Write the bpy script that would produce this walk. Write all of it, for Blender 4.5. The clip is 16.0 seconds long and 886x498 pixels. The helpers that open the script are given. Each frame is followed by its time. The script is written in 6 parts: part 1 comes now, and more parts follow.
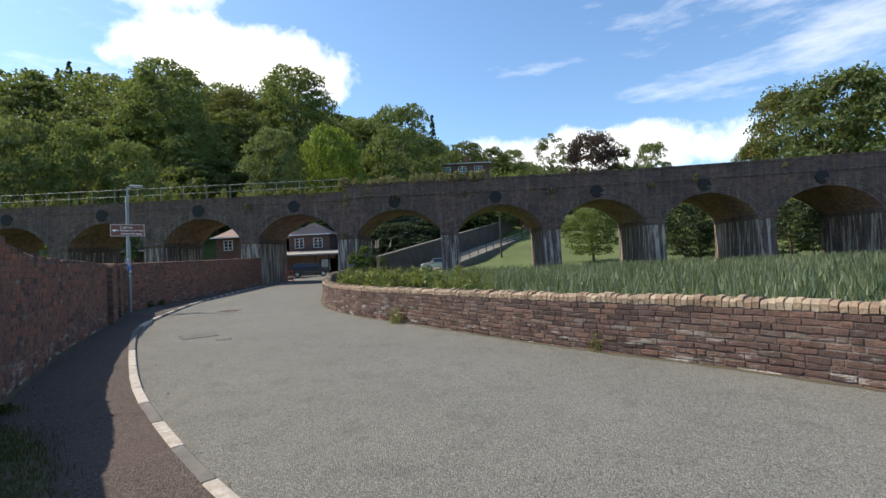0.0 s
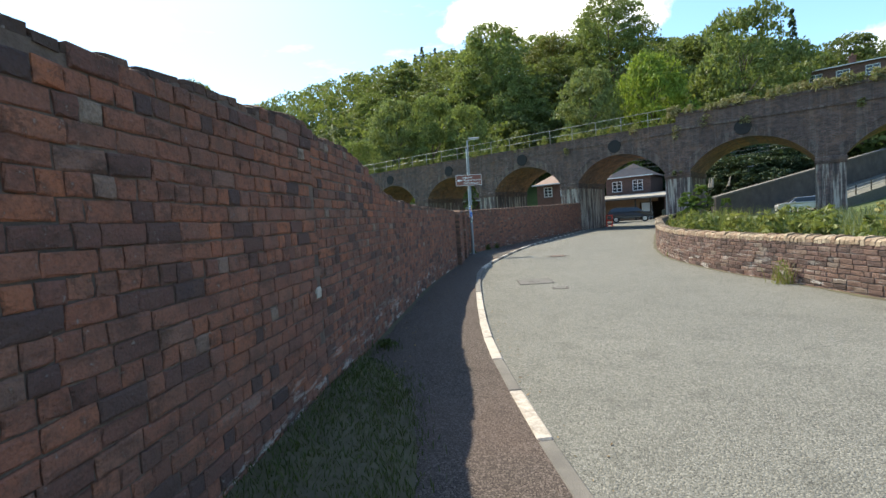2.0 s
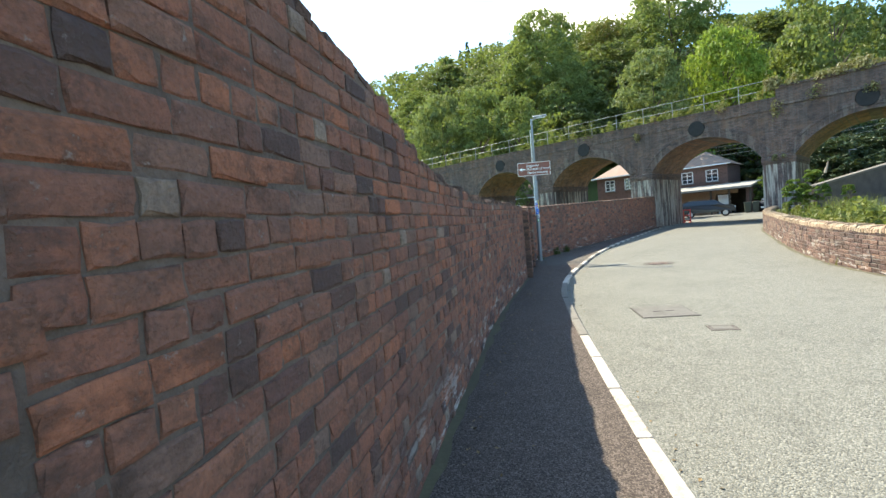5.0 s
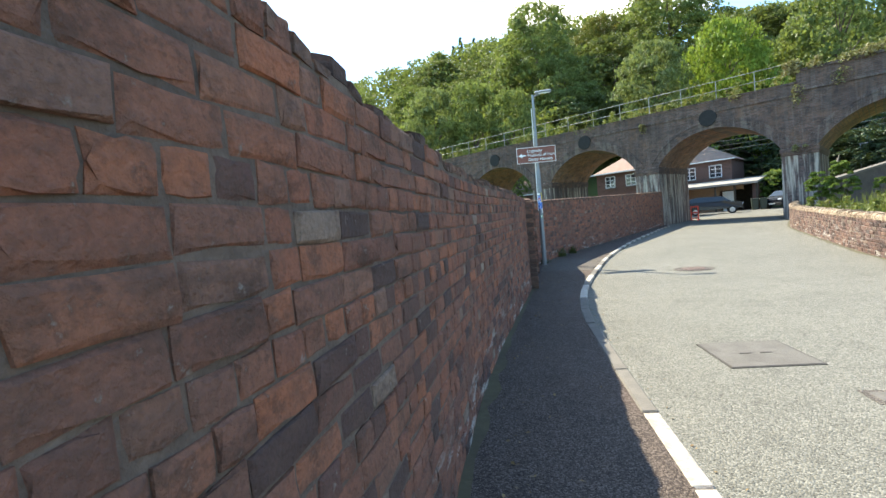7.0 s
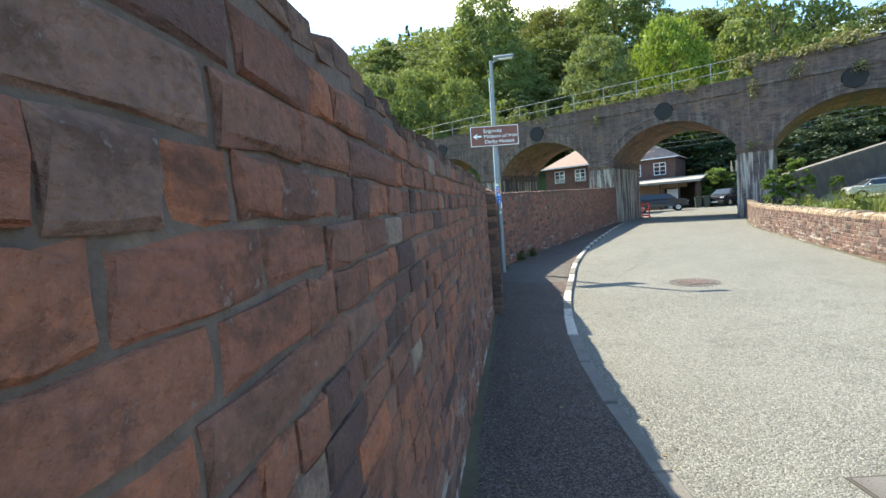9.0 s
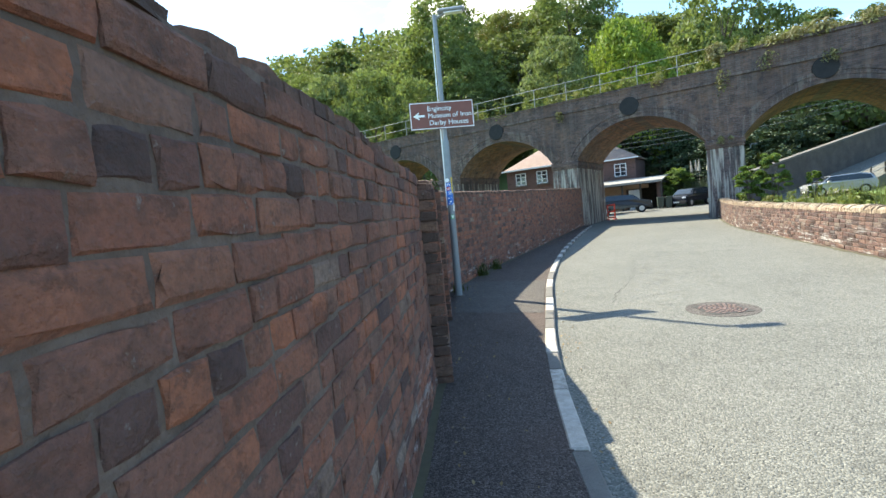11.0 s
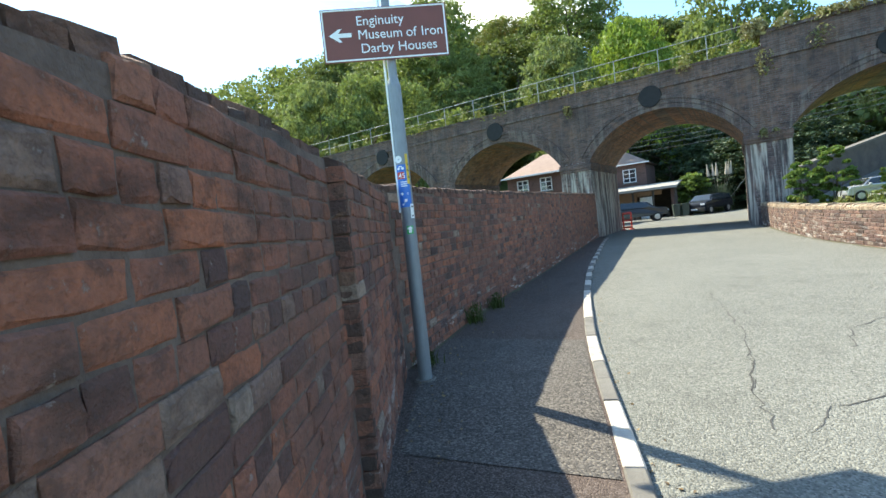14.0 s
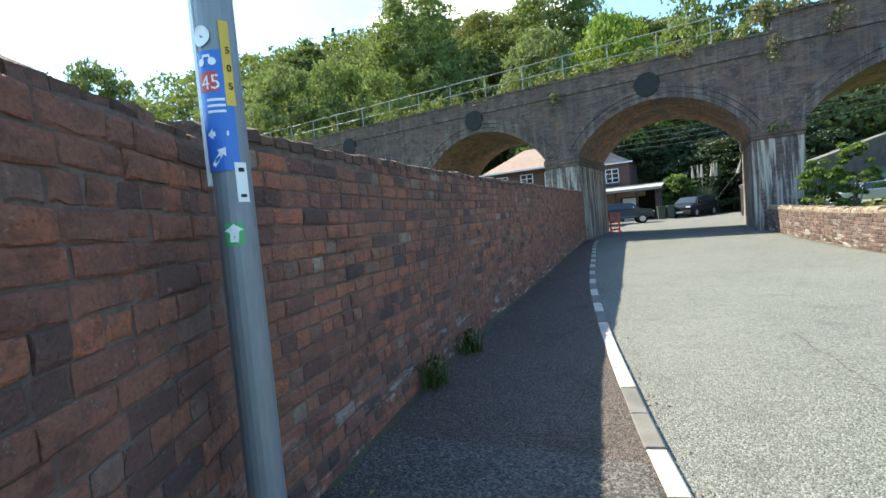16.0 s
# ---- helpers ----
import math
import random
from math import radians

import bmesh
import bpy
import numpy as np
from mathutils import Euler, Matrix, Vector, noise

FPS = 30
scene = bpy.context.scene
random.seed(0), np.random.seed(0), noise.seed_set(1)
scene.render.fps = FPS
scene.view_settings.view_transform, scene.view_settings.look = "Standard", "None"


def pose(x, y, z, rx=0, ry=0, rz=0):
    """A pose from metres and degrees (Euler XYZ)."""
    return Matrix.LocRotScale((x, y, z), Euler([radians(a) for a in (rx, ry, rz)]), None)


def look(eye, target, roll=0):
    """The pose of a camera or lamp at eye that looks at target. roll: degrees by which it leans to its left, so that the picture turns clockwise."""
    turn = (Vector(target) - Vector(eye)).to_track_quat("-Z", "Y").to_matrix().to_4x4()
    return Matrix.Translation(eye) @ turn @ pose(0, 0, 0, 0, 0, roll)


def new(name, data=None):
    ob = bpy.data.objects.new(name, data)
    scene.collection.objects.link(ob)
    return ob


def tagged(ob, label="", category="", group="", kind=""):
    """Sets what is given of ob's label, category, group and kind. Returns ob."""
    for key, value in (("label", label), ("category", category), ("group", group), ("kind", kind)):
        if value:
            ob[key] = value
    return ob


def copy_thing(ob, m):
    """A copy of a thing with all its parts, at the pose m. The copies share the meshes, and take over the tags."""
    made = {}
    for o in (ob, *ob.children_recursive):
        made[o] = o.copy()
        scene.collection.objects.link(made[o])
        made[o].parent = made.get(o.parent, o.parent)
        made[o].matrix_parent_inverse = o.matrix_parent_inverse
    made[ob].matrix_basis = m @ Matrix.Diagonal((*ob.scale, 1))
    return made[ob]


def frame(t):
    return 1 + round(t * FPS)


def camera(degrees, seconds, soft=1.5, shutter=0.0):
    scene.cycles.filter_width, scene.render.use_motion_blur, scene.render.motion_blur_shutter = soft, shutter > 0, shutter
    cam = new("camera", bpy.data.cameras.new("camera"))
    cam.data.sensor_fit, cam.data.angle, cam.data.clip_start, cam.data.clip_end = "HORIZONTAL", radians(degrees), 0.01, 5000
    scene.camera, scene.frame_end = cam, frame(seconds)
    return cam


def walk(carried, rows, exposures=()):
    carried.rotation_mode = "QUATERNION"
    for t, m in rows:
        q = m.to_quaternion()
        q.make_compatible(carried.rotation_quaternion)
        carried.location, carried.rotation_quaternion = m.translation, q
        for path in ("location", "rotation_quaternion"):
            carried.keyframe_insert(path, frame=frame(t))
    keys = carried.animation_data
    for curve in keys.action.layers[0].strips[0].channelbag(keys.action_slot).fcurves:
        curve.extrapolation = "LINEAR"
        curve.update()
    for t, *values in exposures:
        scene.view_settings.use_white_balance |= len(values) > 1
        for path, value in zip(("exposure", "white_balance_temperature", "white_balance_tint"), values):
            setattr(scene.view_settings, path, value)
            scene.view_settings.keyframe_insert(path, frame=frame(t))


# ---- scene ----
cam = camera(87.2, 16.0)
PATH = [
    (0, (-0.650, 1.603, 1.586), (-0.702, 4.002, 1.627), -2.60),
    (0.5, (-0.740, 1.870, 1.594), (-1.331, 4.195, 1.530), -4.40),
    (1, (-1.013, 2.178, 1.568), (-1.981, 4.369, 1.421), -4.90),
    (1.5, (-1.318, 2.561, 1.544), (-2.545, 4.618, 1.396), -4.30),
    (2, (-1.694, 2.896, 1.537), (-3.191, 4.765, 1.390), -3.90),
    (2.5, (-2.113, 3.238, 1.543), (-3.770, 4.967, 1.387), -3.60),
    (3, (-2.543, 3.643, 1.552), (-4.336, 5.233, 1.414), -4.80),
    (3.5, (-3.018, 4.034, 1.578), (-4.846, 5.584, 1.434), -4.40),
    (4, (-3.418, 4.520, 1.579), (-5.194, 6.130, 1.453), -5.30),
    (4.5, (-3.858, 4.988, 1.560), (-5.575, 6.660, 1.429), -5.10),
    (4.7, (-3.994, 5.144, 1.568), (-5.677, 6.848, 1.432), -5.00),
    (6.8, (-5.588, 7.144, 1.518), (-7.276, 8.848, 1.422), -5.60),
    (7, (-5.766, 7.380, 1.483), (-7.426, 9.108, 1.349), -5.30),
    (7.5, (-6.167, 7.943, 1.495), (-7.736, 9.754, 1.360), -5.50),
    (8, (-6.618, 8.489, 1.511), (-8.135, 10.343, 1.366), -5.40),
    (10.3, (-8.108, 10.885, 1.535), (-9.454, 12.864, 1.346), -5.40),
    (10.5, (-8.197, 11.138, 1.529), (-9.518, 13.134, 1.355), -5.80),
    (11, (-8.575, 11.836, 1.466), (-9.869, 13.849, 1.289), -5.70),
    (11.5, (-8.840, 12.403, 1.460), (-10.097, 14.441, 1.274), -6.10),
    (12, (-9.131, 12.930, 1.441), (-10.373, 14.977, 1.286), -6.10),
    (12.5, (-9.440, 13.511, 1.414), (-10.728, 15.529, 1.250), -5.90),
    (13, (-9.704, 14.128, 1.411), (-11.020, 16.132, 1.280), -6.50),
    (13.5, (-9.989, 14.693, 1.399), (-11.286, 16.708, 1.277), -6.10),
    (14, (-10.208, 15.263, 1.404), (-11.504, 17.280, 1.290), -6.50),
    (14.5, (-10.516, 15.824, 1.402), (-11.780, 17.862, 1.298), -5.60),
    (15, (-10.775, 16.424, 1.420), (-12.048, 18.455, 1.283), -5.90),
    (15.5, (-11.089, 17.008, 1.394), (-12.310, 19.070, 1.274), -5.00),
    (16, (-11.328, 17.585, 1.386), (-12.523, 19.661, 1.250), -5.30),
]
EXPOSURES = [(0.0, 0.62, 7200, 10), (0.5, 0.70, 7350, 8), (1.0, 0.86, 7400, 6), (1.5, 1.04, 7350, 5), (2.0, 1.18, 7400, 5), (2.5, 1.42, 7500, 4), (3.5, 1.75, 7650, 2), (4.5, 1.82, 7650, 2), (8.0, 1.82, 7450, 4), (11.0, 1.77, 7200, 2), (14.5, 1.74, 7100, 0), (16.0, 1.72, 7050, 0)]
walk(cam, [(t, look(eye, target, roll)) for t, eye, target, roll in PATH], EXPOSURES)

# ---- world, sun ----
SUN_ELEV = radians(49.2)
SUN_DIR = Vector((-0.9594 * math.cos(SUN_ELEV), 0.282 * math.cos(SUN_ELEV), math.sin(SUN_ELEV)))


def node(nt, kind, **values):
    n = nt.nodes.new(kind)
    for key, value in values.items():
        if key in n.inputs.keys():
            n.inputs[key].default_value = value
    return n


def make_world():
    world = bpy.data.worlds.new("sky")
    scene.world = world
    world.use_nodes = True
    nt = world.node_tree
    nt.nodes.clear()
    out = nt.nodes.new("ShaderNodeOutputWorld")
    bg = nt.nodes.new("ShaderNodeBackground")
    bg.inputs["Strength"].default_value = 0.138
    sky = nt.nodes.new("ShaderNodeTexSky")
    sky.sky_type = "NISHITA"
    sky.sun_disc = False
    sky.sun_elevation = SUN_ELEV
    sky.sun_rotation = math.atan2(SUN_DIR.x, SUN_DIR.y)
    sky.air_density, sky.dust_density, sky.ozone_density = 1.0, 0.6, 2.0
    # thin streaks and a few bright cumulus banks
    co = nt.nodes.new("ShaderNodeTexCoord")
    warp = nt.nodes.new("ShaderNodeMapping")
    warp.inputs["Rotation"].default_value = (0.25, 0.35, 0.5)
    warp.inputs["Scale"].default_value = (1.1, 1.6, 5.5)
    n1 = node(nt, "ShaderNodeTexNoise", Scale=2.1, Detail=9.0, Roughness=0.62)
    r1 = nt.nodes.new("ShaderNodeMapRange")
    r1.inputs[1].default_value, r1.inputs[2].default_value, r1.inputs[3].default_value, r1.inputs[4].default_value = 0.55, 0.82, 0.0, 0.55
    nt.links.new(co.outputs["Generated"], warp.inputs["Vector"])
    nt.links.new(warp.outputs["Vector"], n1.inputs["Vector"])
    nt.links.new(n1.outputs["Fac"], r1.inputs[0])
    total = r1.outputs[0]
    for centre, size, push in CLOUDS:
        m = nt.nodes.new("ShaderNodeMapping")
        m.vector_type = "TEXTURE"
        az, el, tilt = centre
        m.inputs["Location"].default_value = (math.sin(az) * math.cos(el), math.cos(az) * math.cos(el), math.sin(el))
        m.inputs["Rotation"].default_value = (0, tilt, -az)
        m.inputs["Scale"].default_value = size
        ln = nt.nodes.new("ShaderNodeVectorMath")
        ln.operation = "LENGTH"
        nz = node(nt, "ShaderNodeTexNoise", Scale=7.0, Detail=10.0, Roughness=0.6)
        ad = nt.nodes.new("ShaderNodeMath")
        ad.operation = "MULTIPLY_ADD"
        ad.inputs[1].default_value = 1.9
        mr = nt.nodes.new("ShaderNodeMapRange")
        mr.inputs[1].default_value, mr.inputs[2].default_value, mr.inputs[3].default_value, mr.inputs[4].default_value = 1.55, 1.95, push, 0.0
        mx = nt.nodes.new("ShaderNodeMath")
        mx.operation = "MAXIMUM"
        nt.links.new(co.outputs["Generated"], m.inputs["Vector"])
        nt.links.new(m.outputs["Vector"], ln.inputs[0])
        nt.links.new(co.outputs["Generated"], nz.inputs["Vector"])
        nt.links.new(nz.outputs["Fac"], ad.inputs[0])
        nt.links.new(ln.outputs["Value"], ad.inputs[2])
        nt.links.new(ad.outputs[0], mr.inputs[0])
        nt.links.new(total, mx.inputs[0])
        nt.links.new(mr.outputs[0], mx.inputs[1])
        total = mx.outputs[0]
    mix = nt.nodes.new("ShaderNodeMix")
    mix.data_type = "RGBA"
    mix.inputs[7].default_value = (8.2, 8.4, 8.8, 1)
    tint = nt.nodes.new("ShaderNodeMix")
    tint.data_type, tint.blend_type = "RGBA", "MULTIPLY"
    tint.inputs[0].default_value = 1.0
    tint.inputs[7].default_value = (0.74, 0.95, 1.12, 1)
    nt.links.new(sky.outputs["Color"], tint.inputs[6])
    nt.links.new(tint.outputs[2], mix.inputs[6])
    nt.links.new(total, mix.inputs[0])
    nt.links.new(mix.outputs[2], bg.inputs["Color"])
    nt.links.new(bg.outputs[0], out.inputs[0])


# centre (azimuth, elevation, tilt) and half sizes of the cloud banks
CLOUDS = [
    ((radians(-24), radians(22), 0.05), (0.20, 0.3, 0.075), 1.0),
    ((radians(-34), radians(32), 0.2), (0.16, 0.3, 0.10), 0.75),
    ((radians(17), radians(11), 0.0), (0.32, 0.3, 0.06), 0.85),
]
make_world()
sun_data = bpy.data.lights.new("sun", "SUN")
sun_data.energy, sun_data.angle, sun_data.color = 3.8, radians(0.55), (1.0, 0.95, 0.87)
sun = new("sun", sun_data)
sun.matrix_world = Matrix.Translation((-30, 10, 60)) @ SUN_DIR.to_track_quat("Z", "Y").to_matrix().to_4x4()

# ---- materials ----


def mat(name):
    m = bpy.data.materials.new(name)
    m.use_nodes = True
    nt = m.node_tree
    return m, nt, nt.nodes["Principled BSDF"]


def ramp(nt, fac, stops, constant=False):
    r = nt.nodes.new("ShaderNodeValToRGB")
    if constant:
        r.color_ramp.interpolation = "CONSTANT"
    els = r.color_ramp.elements
    while len(els) < len(stops):
        els.new(0.5)
    for e, (p, c) in zip(els, stops):
        e.position = p
        e.color = (*c, 1)
    nt.links.new(fac, r.inputs[0])
    return r.outputs[0]


def mixc(nt, fac, a, b, mode="MIX"):
    m = nt.nodes.new("ShaderNodeMix")
    m.data_type, m.blend_type = "RGBA", mode
    for sock, v in ((m.inputs[0], fac), (m.inputs[6], a), (m.inputs[7], b)):
        if isinstance(v, (int, float)):
            sock.default_value = v
        elif isinstance(v, tuple):
            sock.default_value = (*v, 1)
        else:
            nt.links.new(v, sock)
    return m.outputs[2]


def math_node(nt, op, a, b=0.0):
    m = nt.nodes.new("ShaderNodeMath")
    m.operation = op
    for sock, v in ((m.inputs[0], a), (m.inputs[1], b)):
        if isinstance(v, (int, float)):
            sock.default_value = v
        else:
            nt.links.new(v, sock)
    return m.outputs[0]


def world_co(nt, scale=(1, 1, 1)):
    g = nt.nodes.new("ShaderNodeNewGeometry")
    m = nt.nodes.new("ShaderNodeMapping")
    m.inputs["Scale"].default_value = scale
    nt.links.new(g.outputs["Position"], m.inputs["Vector"])
    return m.outputs["Vector"]


def noise_fac(nt, vec, scale, detail=6.0, rough=0.6):
    n = node(nt, "ShaderNodeTexNoise", Scale=scale, Detail=detail, Roughness=rough)
    nt.links.new(vec, n.inputs["Vector"])
    return n.outputs["Fac"]


def span(nt, fac, lo, hi, a=0.0, b=1.0):
    r = nt.nodes.new("ShaderNodeMapRange")
    for i, v in enumerate((lo, hi, a, b), 1):
        r.inputs[i].default_value = v
    nt.links.new(fac, r.inputs[0])
    return r.outputs[0]


def bump(nt, bsdf, fac, strength, distance=0.01):
    b = node(nt, "ShaderNodeBump", Strength=strength, Distance=distance)
    nt.links.new(fac, b.inputs["Height"])
    nt.links.new(b.outputs[0], bsdf.inputs["Normal"])


def piece_random(nt):
    """One random number a piece, for single pieces and for joined ones."""
    g = nt.nodes.new("ShaderNodeNewGeometry")
    o = nt.nodes.new("ShaderNodeObjectInfo")
    return math_node(nt, "FRACT", math_node(nt, "ADD", g.outputs["Random Per Island"], o.outputs["Random"]))


def brick_material(name, stops, dirt, lime=0.0, lime_height=0.5):
    m, nt, b = mat(name)
    co = world_co(nt)
    c = ramp(nt, piece_random(nt), stops)
    n1 = noise_fac(nt, co, 9.0)
    n2 = noise_fac(nt, co, 0.9, 5.0)
    n3 = noise_fac(nt, co, 70.0, 4.0)
    c = mixc(nt, span(nt, n1, 0.45, 0.70, 0.0, 0.62), c, dirt)
    soot = span(nt, noise_fac(nt, world_co(nt, (1, 1, 2.2)), 3.2, 9.0, 0.7), 0.52, 0.66, 0.0, 0.72)
    c = mixc(nt, soot, c, tuple(x * 0.42 for x in dirt))
    c = mixc(nt, span(nt, n2, 0.47, 0.72, 0.0, 0.62), c, dirt)
    c = mixc(nt, span(nt, n3, 0.36, 0.72, 0.0, 0.4), c, (0.05, 0.04, 0.035), "MIX")
    chip = span(nt, noise_fac(nt, co, 22.0, 8.0, 0.7), 0.62, 0.69, 0.0, 0.55)
    spall = span(nt, noise_fac(nt, co, 11.0, 10.0, 0.72), 0.55, 0.60, 0.0, 0.5)
    c = mixc(nt, spall, c, tuple(x * 0.6 for x in dirt))
    c = mixc(nt, chip, c, (0.36, 0.31, 0.27))
    if lime:
        sep = nt.nodes.new("ShaderNodeSeparateXYZ")
        nt.links.new(co, sep.inputs[0])
        low = span(nt, sep.outputs["Z"], 0.05, lime_height, 1.0, 0.0)
        patch = span(nt, noise_fac(nt, world_co(nt, (1, 1, 5)), 1.7, 10.0, 0.74), 0.54, 0.60, 0.0, 1.0)
        c = mixc(nt, math_node(nt, "MULTIPLY", math_node(nt, "MULTIPLY", low, patch), lime), c, (0.62, 0.58, 0.52))
    nt.links.new(c, b.inputs["Base Color"])
    b.inputs["Roughness"].default_value = 0.9
    b.inputs["Specular IOR Level"].default_value = 0.25
    h = math_node(nt, "ADD", n3, math_node(nt, "MULTIPLY", noise_fac(nt, co, 26.0, 8.0, 0.65), 1.6))
    bump(nt, b, h, 0.85, 0.012)
    return m


def noisy_material(name, a, c2, scale=3.0, rough=0.85, bump_scale=60.0, bump_strength=0.4, stain=None, stain_scale=0.5, metallic=0.0, distance=0.01, stretch=(1, 1, 1)):
    m, nt, b = mat(name)
    co = world_co(nt, stretch)
    c = mixc(nt, span(nt, noise_fac(nt, co, scale, 8.0), 0.3, 0.7), a, c2)
    fine = noise_fac(nt, co, bump_scale, 4.0)
    c = mixc(nt, span(nt, fine, 0.3, 0.7, 0.0, 0.35), c, tuple(v * 0.55 for v in a))
    if stain:
        c = mixc(nt, span(nt, noise_fac(nt, co, stain_scale, 7.0), 0.5, 0.72, 0.0, 0.85), c, stain)
    nt.links.new(c, b.inputs["Base Color"])
    b.inputs["Roughness"].default_value = rough
    b.inputs["Metallic"].default_value = metallic
    bump(nt, b, fine, bump_strength, distance)
    return m


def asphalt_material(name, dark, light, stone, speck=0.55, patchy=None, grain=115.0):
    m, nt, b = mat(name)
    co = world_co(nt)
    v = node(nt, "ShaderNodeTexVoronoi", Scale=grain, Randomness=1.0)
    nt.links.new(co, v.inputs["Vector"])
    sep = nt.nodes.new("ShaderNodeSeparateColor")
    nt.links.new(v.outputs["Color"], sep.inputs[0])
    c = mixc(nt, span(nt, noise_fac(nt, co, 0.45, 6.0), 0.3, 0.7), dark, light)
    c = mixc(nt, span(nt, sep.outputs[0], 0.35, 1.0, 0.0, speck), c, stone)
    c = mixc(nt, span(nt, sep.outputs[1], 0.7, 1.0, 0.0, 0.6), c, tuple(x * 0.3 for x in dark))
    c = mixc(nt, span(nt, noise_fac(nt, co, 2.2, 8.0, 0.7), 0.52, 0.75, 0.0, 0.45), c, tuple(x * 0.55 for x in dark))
    if patchy:
        c = mixc(nt, span(nt, noise_fac(nt, co, 0.18, 3.0), 0.5, 0.62, 0.0, 0.6), c, patchy)
    nt.links.new(c, b.inputs["Base Color"])
    b.inputs["Roughness"].default_value = 0.93
    b.inputs["Specular IOR Level"].default_value = 0.2
    h = math_node(nt, "ADD", math_node(nt, "MULTIPLY", v.outputs["Distance"], -1.0), math_node(nt, "MULTIPLY", noise_fac(nt, co, 40.0), 0.6))
    bump(nt, b, h, 0.8, 0.01)
    return m


def leaf_material(name, dark, light, glow=0.35, yellow=None, gloss=0.55):
    m, nt, b = mat(name)
    nt.nodes.remove(b)
    out = nt.nodes["Material Output"]
    co = world_co(nt)
    c = mixc(nt, piece_random(nt), dark, light)
    c = mixc(nt, span(nt, noise_fac(nt, co, 0.35, 4.0), 0.35, 0.68, 0.0, 0.55), c, dark)
    if yellow:
        c = mixc(nt, span(nt, noise_fac(nt, co, 0.6, 5.0), 0.5, 0.7, 0.0, 0.8), c, yellow)
    d = nt.nodes.new("ShaderNodeBsdfPrincipled")
    d.inputs["Roughness"].default_value = gloss
    d.inputs["Specular IOR Level"].default_value = 0.3
    t = nt.nodes.new("ShaderNodeBsdfTranslucent")
    mx = nt.nodes.new("ShaderNodeMixShader")
    mx.inputs[0].default_value = glow
    nt.links.new(c, d.inputs["Base Color"])
    nt.links.new(mixc(nt, 0.4, c, (0.22, 0.26, 0.03)), t.inputs["Color"])
    nt.links.new(d.outputs[0], mx.inputs[1])
    nt.links.new(t.outputs[0], mx.inputs[2])
    nt.links.new(mx.outputs[0], out.inputs["Surface"])
    return m


def plain(name, colour, rough=0.5, metallic=0.0, vary=0.15, scale=6.0):
    m, nt, b = mat(name)
    co = world_co(nt)
    n = noise_fac(nt, co, scale, 7.0)
    c = mixc(nt, span(nt, n, 0.35, 0.7, 0.0, 1.0), colour, tuple(v * (1 - vary) for v in colour))
    nt.links.new(c, b.inputs["Base Color"])
    b.inputs["Roughness"].default_value = rough
    b.inputs["Metallic"].default_value = metallic
    return m


